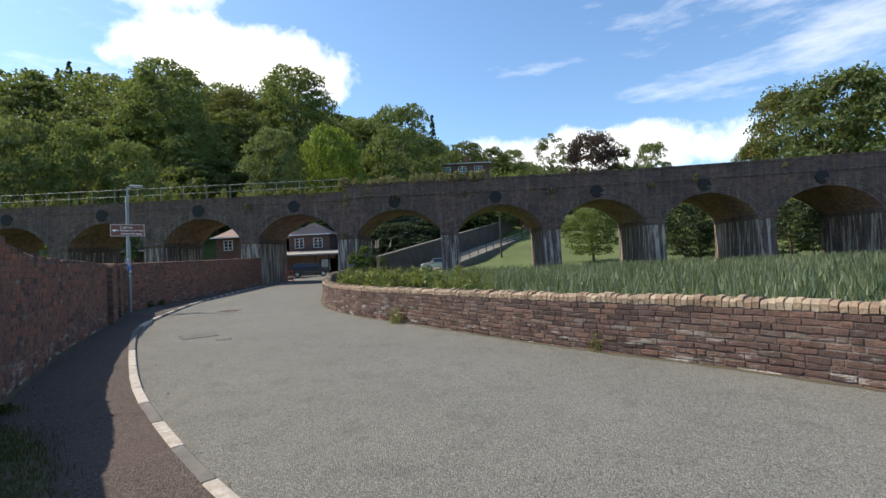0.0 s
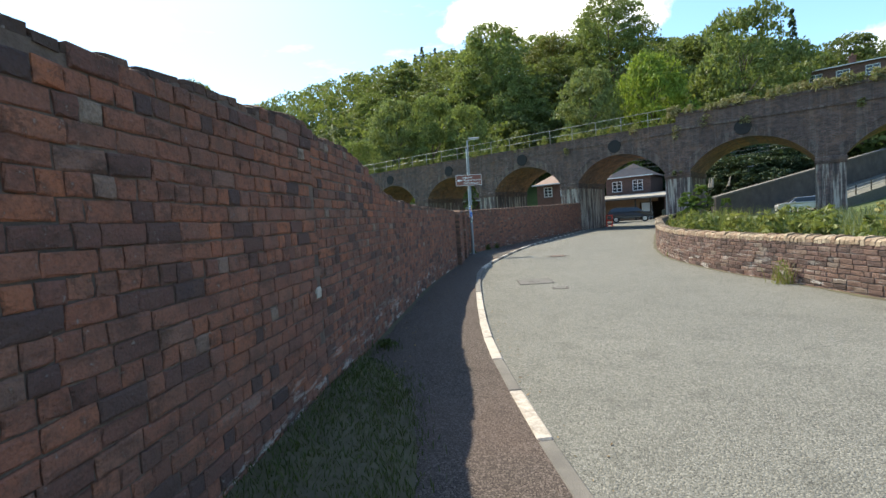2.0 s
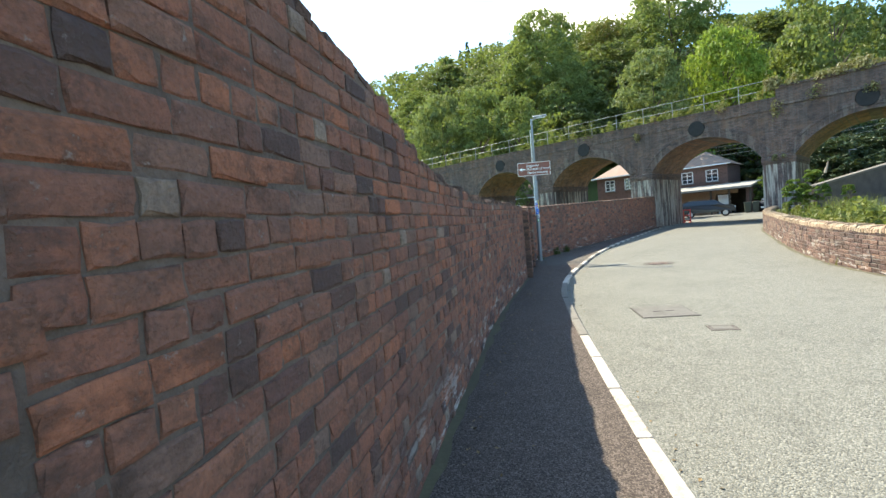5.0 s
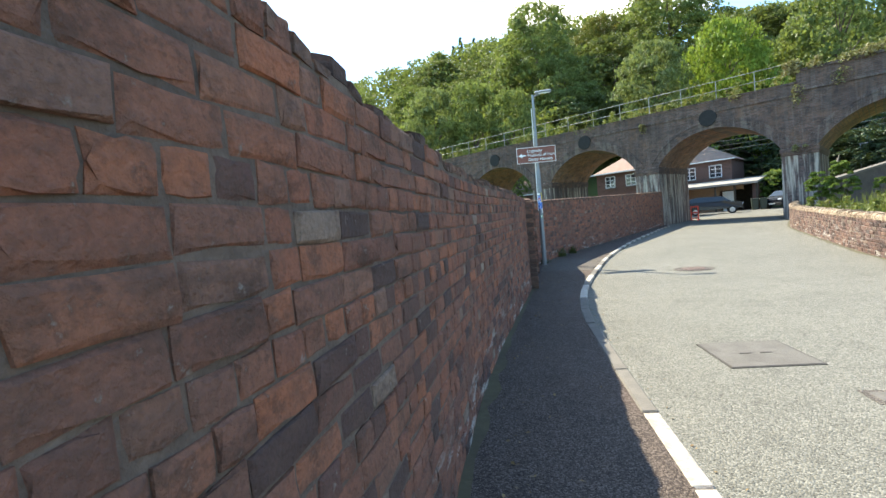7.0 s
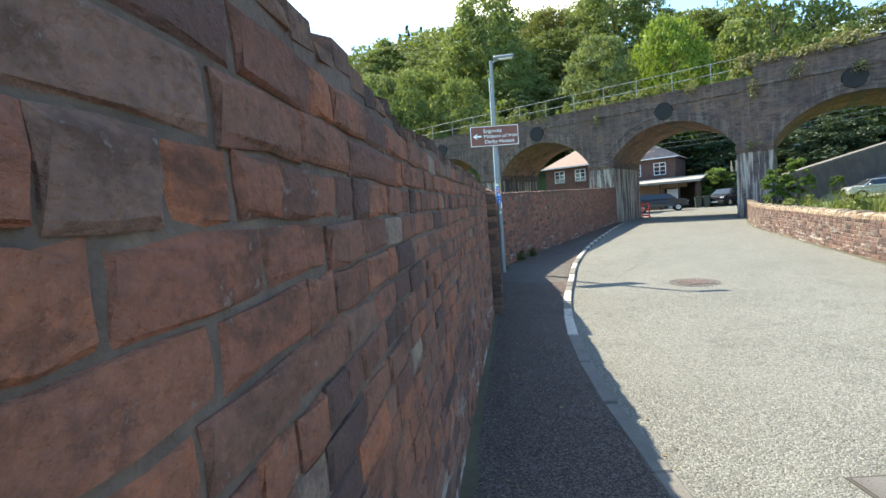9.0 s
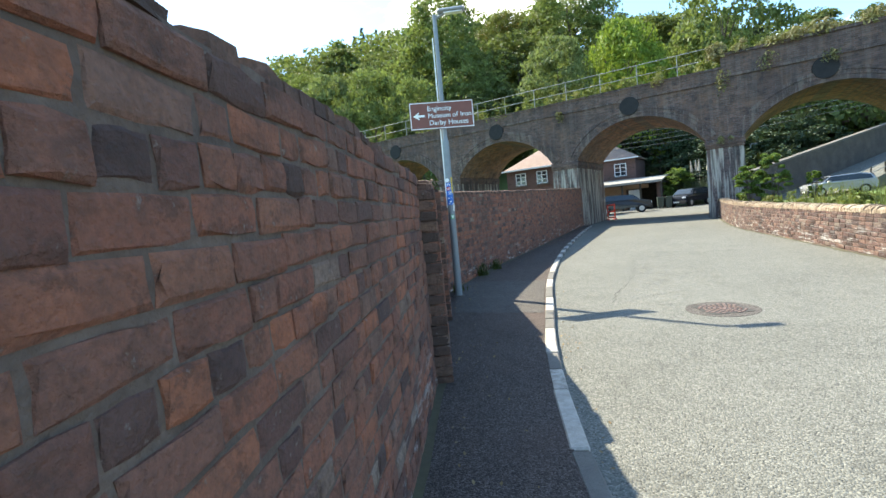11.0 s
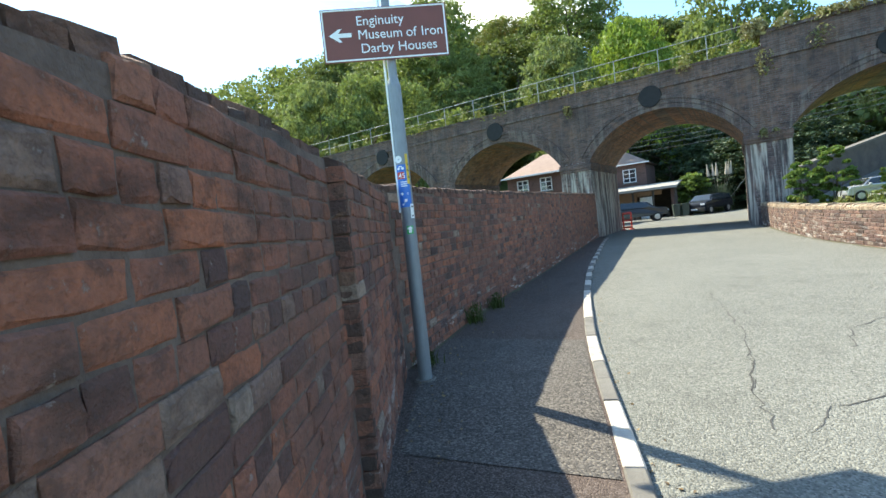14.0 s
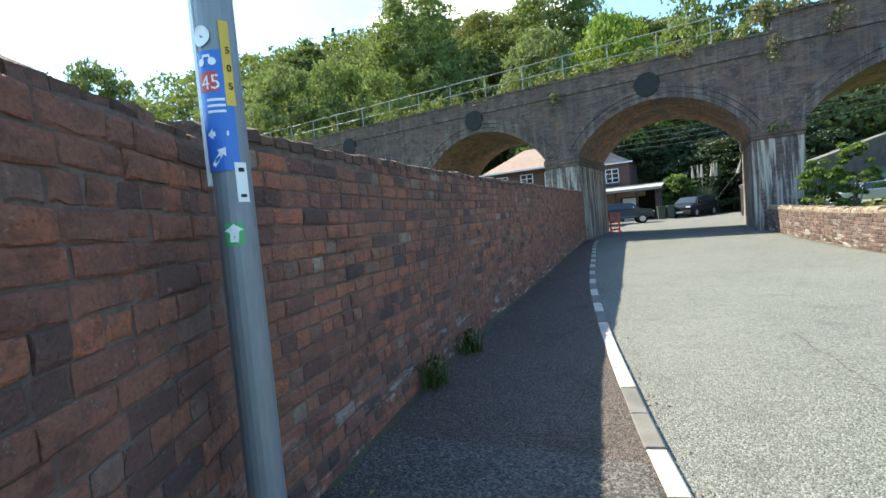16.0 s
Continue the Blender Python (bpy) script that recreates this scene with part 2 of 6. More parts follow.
def viaduct_material(name, streaks=0.25, warm=0.0, lime=0.0, soot=1.0):
    """Sooty engineering brick with pale lime runs."""
    m, nt, b = mat(name)
    pos = world_co(nt)
    sep = nt.nodes.new("ShaderNodeSeparateXYZ")
    nt.links.new(pos, sep.inputs[0])
    com = nt.nodes.new("ShaderNodeCombineXYZ")
    nt.links.new(math_node(nt, "ADD", sep.outputs[0], sep.outputs[1]), com.inputs[0])
    nt.links.new(sep.outputs[2], com.inputs[1])
    br = nt.nodes.new("ShaderNodeTexBrick")
    br.inputs["Scale"].default_value = 1.0
    br.inputs["Brick Width"].default_value, br.inputs["Row Height"].default_value, br.inputs["Mortar Size"].default_value = 0.24, 0.085, 0.009
    br.inputs["Color1"].default_value = (0.062 + warm * 0.9, 0.040 + warm * 0.42, 0.038 + warm * 0.2, 1)
    br.inputs["Color2"].default_value = (0.185 + warm * 0.9, 0.115 + warm * 0.42, 0.100 + warm * 0.22, 1)
    br.inputs["Mortar"].default_value = (0.20, 0.175, 0.155, 1)
    nt.links.new(com.outputs[0], br.inputs["Vector"])
    c = br.outputs["Color"]
    rows = nt.nodes.new("ShaderNodeMapping")
    rows.inputs["Scale"].default_value = (1.2, 1.2, 11.0)
    nt.links.new(pos, rows.inputs["Vector"])
    rowed = noise_fac(nt, rows.outputs["Vector"], 1.0, 6.0, 0.7)
    c = mixc(nt, span(nt, rowed, 0.50, 0.62, 0.0, 0.55), c, (0.062, 0.047, 0.049))
    c = mixc(nt, span(nt, rowed, 0.42, 0.34, 0.0, 0.45), c, (0.25, 0.185, 0.16))
    c = mixc(nt, span(nt, noise_fac(nt, pos, 0.55, 7.0), 0.4, 0.68, 0.0, 0.75), c, (0.085, 0.060, 0.058))
    c = mixc(nt, span(nt, noise_fac(nt, pos, 1.7, 8.0), 0.5, 0.75, 0.0, 0.6), c, (0.20 + warm, 0.11 + warm * 0.45, 0.08))
    c = mixc(nt, span(nt, noise_fac(nt, pos, 2.8, 9.0, 0.72), 0.50, 0.62, 0.0, 0.6), c, (0.040, 0.034, 0.040))
    run = node(nt, "ShaderNodeMapping")
    run.inputs["Scale"].default_value = (2.6, 2.6, 0.16)
    nt.links.new(pos, run.inputs["Vector"])
    st = noise_fac(nt, run.outputs["Vector"], 1.6, 7.0, 0.65)
    c = mixc(nt, span(nt, st, 0.50 - lime, 0.58 - lime * 0.5, 0.0, streaks), c, (0.60, 0.54, 0.45))
    c = mixc(nt, span(nt, noise_fac(nt, run.outputs["Vector"], 3.1, 6.0), 0.50 + lime * 0.4, 0.57 + lime * 0.4, 0.0, streaks), c, (0.025, 0.024, 0.025))
    c = mixc(nt, 1.0, c, (soot, soot * 0.97, soot * 0.97), "MULTIPLY")
    nt.links.new(c, b.inputs["Base Color"])
    b.inputs["Roughness"].default_value = 0.88
    h = math_node(nt, "ADD", math_node(nt, "MULTIPLY", br.outputs["Fac"], -1.0), math_node(nt, "MULTIPLY", noise_fac(nt, pos, 30.0), 0.8))
    bump(nt, b, h, 0.6, 0.015)
    return m


M_RED = brick_material("red_brick", [(0.0, (0.085, 0.057, 0.054)), (0.12, (0.17, 0.085, 0.068)), (0.34, (0.36, 0.135, 0.082)), (0.6, (0.27, 0.125, 0.088)), (0.84, (0.44, 0.155, 0.082)), (0.97, (0.25, 0.15, 0.115)), (1.0, (0.40, 0.31, 0.235))], (0.15, 0.088, 0.067), 0.65, 0.6)
M_BROWN = brick_material("brown_brick", [(0.0, (0.06, 0.042, 0.038)), (0.3, (0.15, 0.085, 0.07)), (0.6, (0.20, 0.12, 0.095)), (0.85, (0.26, 0.145, 0.105)), (1.0, (0.24, 0.19, 0.15))], (0.13, 0.088, 0.07), 0.62, 0.7)
M_COPING = brick_material("sandy_coping_brick", [(0.0, (0.33, 0.21, 0.14)), (0.5, (0.45, 0.33, 0.22)), (1.0, (0.55, 0.44, 0.31))], (0.26, 0.19, 0.13))
M_CAP = brick_material("dark_cap_and_end_brick", [(0.0, (0.08, 0.055, 0.045)), (0.5, (0.18, 0.10, 0.075)), (1.0, (0.27, 0.15, 0.10))], (0.09, 0.055, 0.045))
M_MORTAR = noisy_material("lime_mortar", (0.105, 0.071, 0.054), (0.205, 0.145, 0.112), 12.0, 0.95, 60.0, 0.9, (0.05, 0.04, 0.034), 1.6)
M_MORTAR2 = noisy_material("dirty_mortar", (0.10, 0.08, 0.07), (0.17, 0.14, 0.12), 4.0, 0.95, 60.0, 0.9, (0.34, 0.30, 0.26), 1.6)
M_ROAD = asphalt_material("worn_chip_road", (0.120, 0.117, 0.103), (0.158, 0.154, 0.135), (0.31, 0.30, 0.26), 0.64, None, 92.0)
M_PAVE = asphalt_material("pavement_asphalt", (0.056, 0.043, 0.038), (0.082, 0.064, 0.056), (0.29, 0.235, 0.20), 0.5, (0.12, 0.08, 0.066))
M_PATCH = asphalt_material("new_asphalt", (0.066, 0.058, 0.053), (0.09, 0.079, 0.072), (0.27, 0.235, 0.20), 0.55, None, 80.0)
M_KERB = noisy_material("kerb_stone", (0.125, 0.112, 0.098), (0.185, 0.168, 0.145), 5.0, 0.85, 90.0, 0.5, (0.09, 0.082, 0.074), 1.5)
M_WHITE = noisy_material("worn_white_paint", (0.54, 0.49, 0.42), (0.42, 0.36, 0.30), 9.0, 0.7, 80.0, 0.35, (0.33, 0.27, 0.22), 3.0)


def wear_by_piece(m, colour, most):
    nt = m.node_tree
    sock = nt.nodes["Principled BSDF"].inputs["Base Color"]
    old = sock.links[0].from_socket
    o = nt.nodes.new("ShaderNodeObjectInfo")
    patch = span(nt, noise_fac(nt, world_co(nt), 14.0, 9.0, 0.72), 0.42, 0.62)
    fac = math_node(nt, "MULTIPLY", span(nt, o.outputs["Random"], 0.0, 1.0, 0.15, most), patch)
    nt.links.new(mixc(nt, fac, old, colour), sock)


wear_by_piece(M_WHITE, (0.20, 0.165, 0.135), 0.9)
M_CONCRETE = noisy_material("concrete_slab", (0.13, 0.115, 0.10), (0.18, 0.16, 0.14), 3.0, 0.9, 110.0, 0.5)
M_COVER = noisy_material("cover_infill", (0.105, 0.096, 0.086), (0.15, 0.138, 0.124), 5.0, 0.9, 110.0, 0.6, (0.085, 0.076, 0.068), 2.0)
M_IRON = noisy_material("rusty_iron", (0.16, 0.10, 0.085), (0.22, 0.15, 0.125), 8.0, 0.6, 60.0, 0.5, metallic=0.3)
M_TARMAC_LINE = plain("crack_filler", (0.06, 0.055, 0.05), 0.95)
M_VIA = viaduct_material("viaduct_brick", 0.06, 0.075, soot=0.78)
M_JAMB = viaduct_material("limed_pier_brick", 0.66, 0.06, 0.03)
M_PIER = viaduct_material("sooty_pier_brick", 0.62, 0.02, 0.01)
M_SOFFIT = viaduct_material("arch_soffit_brick", 0.14, 0.3, 0.03, 0.85)
M_RING = viaduct_material("arch_ring_brick", 0.16, 0.035, soot=0.8)
M_BLACK = noisy_material("black_iron", (0.012, 0.011, 0.012), (0.025, 0.022, 0.022), 6.0, 0.8, 50.0, 0.3)
M_GALV = noisy_material("galvanised_steel", (0.24, 0.26, 0.275), (0.32, 0.34, 0.36), 4.0, 0.55, 40.0, 0.15, (0.17, 0.18, 0.19), 2.0, 0.35, stretch=(1, 1, 0.3))
M_RAIL = noisy_material("weathered_rail", (0.27, 0.27, 0.25), (0.36, 0.35, 0.32), 5.0, 0.6, 50.0, 0.2, metallic=0.3)
M_SIGN = plain("brown_sign", (0.20, 0.055, 0.035), 0.4)
M_SIGNWHITE = plain("sign_white", (0.85, 0.85, 0.82), 0.4, 0, 0.05)
M_SIGNBACK = plain("sign_grey_back", (0.32, 0.33, 0.34), 0.5, 0.4)
M_BLUE = plain("sticker_blue", (0.03, 0.16, 0.55), 0.35)
M_REDST = plain("sticker_red", (0.62, 0.06, 0.04), 0.4)
M_YELLOW = plain("sticker_yellow", (0.75, 0.48, 0.04), 0.4)
M_GREENST = plain("sticker_green", (0.06, 0.42, 0.12), 0.4)
M_GRASS = leaf_material("grass_blades", (0.032, 0.05, 0.009), (0.075, 0.098, 0.02), 0.25)
M_REED = leaf_material("reed_blades", (0.045, 0.075, 0.03), (0.32, 0.36, 0.22), 0.3, gloss=0.4)
M_WEED = leaf_material("weed_leaves", (0.085, 0.115, 0.026), (0.25, 0.26, 0.075), 0.35, (0.33, 0.27, 0.09))
M_BUSH = leaf_material("bush_leaves", (0.08, 0.14, 0.025), (0.20, 0.28, 0.07), 0.4)
M_DRYWEED = leaf_material("dry_weeds", (0.16, 0.13, 0.06), (0.30, 0.27, 0.13), 0.3, (0.16, 0.20, 0.05))
M_BARK = noisy_material("bark", (0.09, 0.07, 0.05), (0.15, 0.12, 0.09), 5.0, 0.95, 30.0, 0.9, stretch=(1, 1, 0.3))
M_SOIL = noisy_material("field_soil", (0.07, 0.055, 0.035), (0.11, 0.10, 0.05), 1.0, 0.95, 12.0, 0.8)
M_GROUND = noisy_material("rough_grass_ground", (0.075, 0.11, 0.03), (0.13, 0.16, 0.05), 0.25, 0.95, 3.0, 0.8, (0.045, 0.065, 0.02), 0.08, distance=0.1)
M_LAWN = noisy_material("lawn", (0.12, 0.19, 0.035), (0.18, 0.24, 0.06), 0.5, 0.95, 14.0, 0.6)
M_HOUSE = brick_material("house_brick", [(0.0, (0.17, 0.095, 0.075)), (1.0, (0.24, 0.135, 0.105))], (0.14, 0.09, 0.075))
M_ROOF = noisy_material("clay_tiles", (0.27, 0.175, 0.135), (0.34, 0.235, 0.18), 2.0, 0.85, 18.0, 0.6, (0.30, 0.20, 0.16), 1.0)
M_OLDTILE = noisy_material("old_brown_tiles", (0.20, 0.135, 0.11), (0.27, 0.19, 0.155), 2.0, 0.85, 18.0, 0.6, (0.15, 0.11, 0.09), 1.0)
M_LITTER = leaf_material("fallen_leaves", (0.10, 0.06, 0.03), (0.30, 0.20, 0.09), 0.1)
M_SLATE = noisy_material("pale_roof_sheet", (0.30, 0.275, 0.24), (0.37, 0.34, 0.30), 2.0, 0.8, 20.0, 0.4)
M_FRAME = plain("white_window_paint", (0.80, 0.80, 0.77), 0.45, 0, 0.08)
M_TIMBER = noisy_material("painted_boards", (0.30, 0.19, 0.12), (0.38, 0.25, 0.16), 3.0, 0.7, 30.0, 0.3)
M_DARKWOOD = noisy_material("dark_timber", (0.05, 0.04, 0.03), (0.09, 0.07, 0.05), 3.0, 0.8, 30.0, 0.4)
M_STONEWALL = noisy_material("retaining_wall_stone", (0.085, 0.07, 0.06), (0.15, 0.125, 0.105), 1.2, 0.95, 9.0, 0.8, (0.07, 0.065, 0.06), 0.4, distance=0.05)
M_TYRE = plain("tyre_rubber", (0.02, 0.02, 0.02), 0.85)
M_RIM = plain("alloy_rim", (0.55, 0.55, 0.56), 0.3, 0.8)
M_CARGREY = plain("grey_car_paint", (0.07, 0.073, 0.078), 0.25, 0.5, 0.05)
M_CARDARK = plain("dark_car_paint", (0.025, 0.028, 0.035), 0.22, 0.3, 0.05)
M_CARWHITE = plain("silver_car_paint", (0.5, 0.5, 0.5), 0.25, 0.5, 0.05)
M_LAMPGLASS = plain("headlight_glass", (0.75, 0.76, 0.78), 0.12, 0.1)
M_REDLIGHT = plain("tail_light_red", (0.45, 0.02, 0.02), 0.2)
M_BARRIER = plain("red_barrier_plastic", (0.70, 0.06, 0.035), 0.45)
M_BIN = plain("bin_plastic", (0.045, 0.06, 0.045), 0.5)
M_WIRE = plain("cable", (0.12, 0.12, 0.12), 0.6)


def glass_material():
    m, nt, b = mat("window_glass")
    b.inputs["Base Color"].default_value = (0.03, 0.035, 0.04, 1)
    b.inputs["Roughness"].default_value = 0.06
    b.inputs["Specular IOR Level"].default_value = 0.8
    return m


M_GLASS = glass_material()

# ---- building helpers ----
RNG = random.Random(11)


def part(name, bm, material, parent, label=""):
    me = bpy.data.meshes.new(name)
    bm.to_mesh(me)
    bm.free()
    me.materials.append(material)
    ob = new(name, me)
    ob.parent = parent
    return tagged(ob, label)


def mesh_part(name, verts, faces, material, parent, label="", kind="", smooth=False):
    me = bpy.data.meshes.new(name)
    me.from_pydata(verts, [], faces)
    me.materials.append(material)
    if smooth:
        me.polygons.foreach_set("use_smooth", [True] * len(me.polygons))
    me.update()
    ob = new(name, me)
    ob.parent = parent
    return tagged(ob, label, kind=kind)


def thing(name, m, label, category, group="", kind=""):
    ob = new(name)
    ob.empty_display_size = 0.2
    ob.matrix_world = m
    return tagged(ob, label, category, group, kind)


def box(bm, x0, x1, y0, y1, z0, z1, bevel=0.0):
    made = bmesh.ops.create_cube(bm, size=1.0)["verts"]
    bmesh.ops.scale(bm, vec=(x1 - x0, y1 - y0, z1 - z0), verts=made)
    bmesh.ops.translate(bm, vec=((x0 + x1) / 2, (y0 + y1) / 2, (z0 + z1) / 2), verts=made)
    if bevel:
        edges = list({e for v in made for e in v.link_edges})
        bmesh.ops.bevel(bm, geom=edges, offset=bevel, segments=1, affect="EDGES")
    return bm


def boxed(x0, x1, y0, y1, z0, z1, bevel=0.0):
    return box(bmesh.new(), x0, x1, y0, y1, z0, z1, bevel)


def tube(bm, a, b, r0, r1=None, n=10):
    a, b = Vector(a), Vector(b)
    d = b - a
    m = Matrix.Translation((a + b) / 2) @ d.to_track_quat("Z", "Y").to_matrix().to_4x4()
    bmesh.ops.create_cone(bm, cap_ends=True, segments=n, radius1=r0, radius2=r0 if r1 is None else r1, depth=d.length, matrix=m)
    return bm


def tubed(a, b, r0, r1=None, n=10):
    return tube(bmesh.new(), a, b, r0, r1, n)


class Curve:
    """A smooth line in plan through given points, by length."""

    def __init__(self, pts, step=0.05):
        p = [Vector(q) for q in pts]
        ext = [2 * p[0] - p[1]] + p + [2 * p[-1] - p[-2]]
        out = []
        for a, b, c, d in zip(ext, ext[1:], ext[2:], ext[3:]):
            n = max(2, int((c - b).length / step))
            for i in range(n):
                t = i / n
                out.append(0.5 * (2 * b + (c - a) * t + (2 * a - 5 * b + 4 * c - d) * t * t + (3 * b - a - 3 * c + d) * t ** 3))
        out.append(p[-1])
        self.xy = np.array([tuple(q) for q in out])
        self.s = np.concatenate([[0], np.cumsum(np.hypot(*np.diff(self.xy, axis=0).T))])
        self.length = float(self.s[-1])

    def at(self, s):
        return Vector((float(np.interp(s, self.s, self.xy[:, 0])), float(np.interp(s, self.s, self.xy[:, 1]))))

    def tangent(self, s):
        d = self.at(min(s + 0.1, self.length)) - self.at(max(s - 0.1, 0))
        return d.normalized()

    def s_at_y(self, y):
        return float(np.interp(y, self.xy[:, 1], self.s))


def brick_verts(length, depth, height, r=None, jit=0.0):
    """A worn brick: x along, y out (front near 0), z up. Uneven chamfered outline, slightly domed face."""
    c = 0.007
    j = (lambda k=1.0: r.uniform(-jit, jit) * k) if r else (lambda k=1.0: 0.0)
    hl, hh = length / 2, height / 2
    way = ((-1, -1), (0, -1), (1, -1), (1, 0), (1, 1), (0, 1), (-1, 1), (-1, 0))

    def ring(e, y, k):
        return [(sx * (hl - e * (1.6 if sx and sz else 1)) + j(k), y + j(0.22), sz * (hh - e * (1.6 if sx and sz else 1)) + j(k)) for sx, sz in way]
    return ring(c, 0.0, 1.0) + ring(0, -c, 0.7) + ring(0, -depth, 0.0) + [(j(2), 0.0012 + j(0.25), j(1))]


BRICK_FACES = [(i, (i + 1) % 8, 24) for i in range(8)] + [(8 + i, 8 + (i + 1) % 8, (i + 1) % 8, i) for i in range(8)] + [(16 + i, 16 + (i + 1) % 8, 8 + (i + 1) % 8, 8 + i) for i in range(8)]


def shared_bricks(material, sizes, tag):
    r = random.Random(3)
    made = {}
    for key, (l, d, h) in sizes.items():
        made[key] = []
        for i in range(5):
            me = bpy.data.meshes.new(tag)
            me.from_pydata(brick_verts(l, d, h, r, 0.007), [], BRICK_FACES)
            me.materials.append(material)
            made[key].append(me)
    return made


def frame_at(curve, s, side):
    """Point, tangent and outward normal; side +1: outward lies to the right of the way along."""
    p, t = curve.at(s), curve.tangent(s)
    n = Vector((t.y, -t.x)) * side
    return p, t, n


def brick_wall(parent, curve, side, s0, s1, base, top, material, prefer, course=0.09, seed=1, mixed=True, proud=0.0075, ragged=0.2):
    """Courses of bricks on a curved wall. base and top: heights by length. prefer: the stretch of length and height built as single parts."""
    r = random.Random(seed)
    h = course - 0.008
    sizes = {"s": (0.231, 0.1, h), "h": (0.110, 0.1, h)}
    shared = shared_bricks(material, sizes, "brick")
    verts, faces = [], []
    singles = 0
    rows = int((max(top(s0 + i * (s1 - s0) / 60) for i in range(61)) + 0.3) / course)
    for row in range(rows):
        z = -0.06 + (row + 0.5) * course
        header = mixed and row % 4 == 2
        s = s0 + r.uniform(0, ragged)
        while s < s1 - 0.1:
            key = "h" if (header or r.random() < (0.3 if mixed else 0.16)) else "s"
            l = sizes[key][0] * r.uniform(0.93, 1.05)
            mid = s + l / 2
            s += l + 0.008
            wave = 0.012 * math.sin(mid * 0.9 + row * 0.15)
            if z + h * 0.05 > top(mid) or z < base(mid) - 0.12:
                continue
            p, t, n = frame_at(curve, mid, side)
            out = proud + r.uniform(-0.005, 0.006) - (0.006 if r.random() < 0.05 else 0)
            out = max(out, 0.0042)
            pos = Vector((p.x + n.x * out, p.y + n.y * out, z + wave + r.uniform(-0.003, 0.003)))
            ang = math.atan2(t.y, t.x)
            if side > 0:
                ang += math.pi
            tilt = Matrix.Rotation(r.uniform(-0.018, 0.018), 4, "Y") @ Matrix.Rotation(r.uniform(-0.016, 0.016), 4, "Z")
            m = Matrix.Translation(pos) @ Matrix.Rotation(ang, 4, "Z") @ tilt
            if singles < 300 and prefer[0] < mid < prefer[1] and prefer[2] < z < prefer[3]:
                ob = new("brick", r.choice(shared[key]))
                ob.parent = parent
                ob.matrix_world = m @ Matrix.Diagonal((l / sizes[key][0], 1, 1, 1))
                singles += 1
            else:
                k = len(verts)
                verts += [tuple(m @ Vector(v)) for v in brick_verts(l, 0.1, h, r, 0.007)]
                faces += [tuple(k + i for i in f) for f in BRICK_FACES]
    mesh_part("brickwork", verts, faces, material, parent, kind="stuff")


def wall_core(curve, side, s0, s1, thick, base, top, step=0.12):
    """The mortar body of a curved wall, with its face on the curve."""
    n = int((s1 - s0) / step) + 1
    verts, faces = [], []
    for i in range(n + 1):
        s = s0 + (s1 - s0) * i / n
        p, t, nn = frame_at(curve, s, side)
        back = p - nn * thick
        verts += [(p.x, p.y, base(s)), (p.x, p.y, top(s)), (back.x, back.y, top(s)), (back.x, back.y, base(s))]
    for i in range(n):
        a, b = 4 * i, 4 * i + 4
        for q in range(4):
            faces.append((a + q, a + (q + 1) % 4, b + (q + 1) % 4, b + q))
    faces += [(0, 3, 2, 1), (4 * n, 4 * n + 1, 4 * n + 2, 4 * n + 3)]
    return verts, faces


def strip(left, right, z, sub=1):
    """A sheet between two lines of points."""
    verts, faces = [], []
    for a, b in zip(left, right):
        for i in range(sub + 1):
            f = i / sub
            verts.append((a[0] + (b[0] - a[0]) * f, a[1] + (b[1] - a[1]) * f, z))
    w = sub + 1
    for i in range(len(left) - 1):
        for j in range(sub):
            faces.append((i * w + j, i * w + j + 1, (i + 1) * w + j + 1, (i + 1) * w + j))
    return verts, faces


def text_mesh(body, size, align="LEFT"):
    cu = bpy.data.curves.new("lettering", "FONT")
    cu.body, cu.size, cu.align_x = body, size, align
    cu.extrude = 0.001
    ob = bpy.data.objects.new("lettering", cu)
    scene.collection.objects.link(ob)
    me = bpy.data.meshes.new_from_object(ob.evaluated_get(bpy.context.evaluated_depsgraph_get()))
    bpy.data.objects.remove(ob)
    return me

# ---- plan ----
WALL_A = Curve([(-0.6, -4.0), (-1.7, -0.4), (-2.75, 1.6), (-3.85, 3.4), (-5.03, 5.25), (-6.25, 7.15), (-7.37, 8.93), (-8.3, 10.4), (-9.15, 11.9), (-10.69, 14.8), (-11.65, 16.4), (-12.42, 17.7), (-13.02, 18.72)])
WALL_B = Curve([(-13.02, 18.72), (-13.12, 19.2), (-13.45, 20.7), (-13.8, 22.6), (-14.3, 26.3), (-15.15, 32.0), (-15.75, 36.2), (-16.02, 38.4)])
LOW = Curve([(8.5, -6.0), (6.6, 0.6), (4.9, 4.7), (3.8, 6.45), (2.75, 7.75), (1.1, 9.45), (-0.6, 11.5), (-2.1, 13.3), (-3.45, 14.95), (-4.85, 17.3), (-5.75, 19.6), (-6.5, 22.2), (-7.2, 25.0), (-7.9, 27.8), (-8.5, 30.3), (-8.95, 33.4), (-9.25, 36.6), (-9.45, 38.45)])
KERB = Curve([(3.2, -3.0), (1.2, 1.2), (-0.6, 3.2), (-2.2, 4.75), (-3.1, 5.68), (-4.4, 7.15), (-5.5, 8.57), (-7.05, 10.75), (-8.0, 12.15), (-8.75, 13.3), (-9.45, 14.6), (-10.15, 16.2), (-10.8, 18.0), (-11.3, 19.4), (-11.75, 20.8), (-12.45, 23.3), (-13.25, 26.6), (-14.2, 31.3), (-15.0, 35.4), (-15.45, 38.2)])
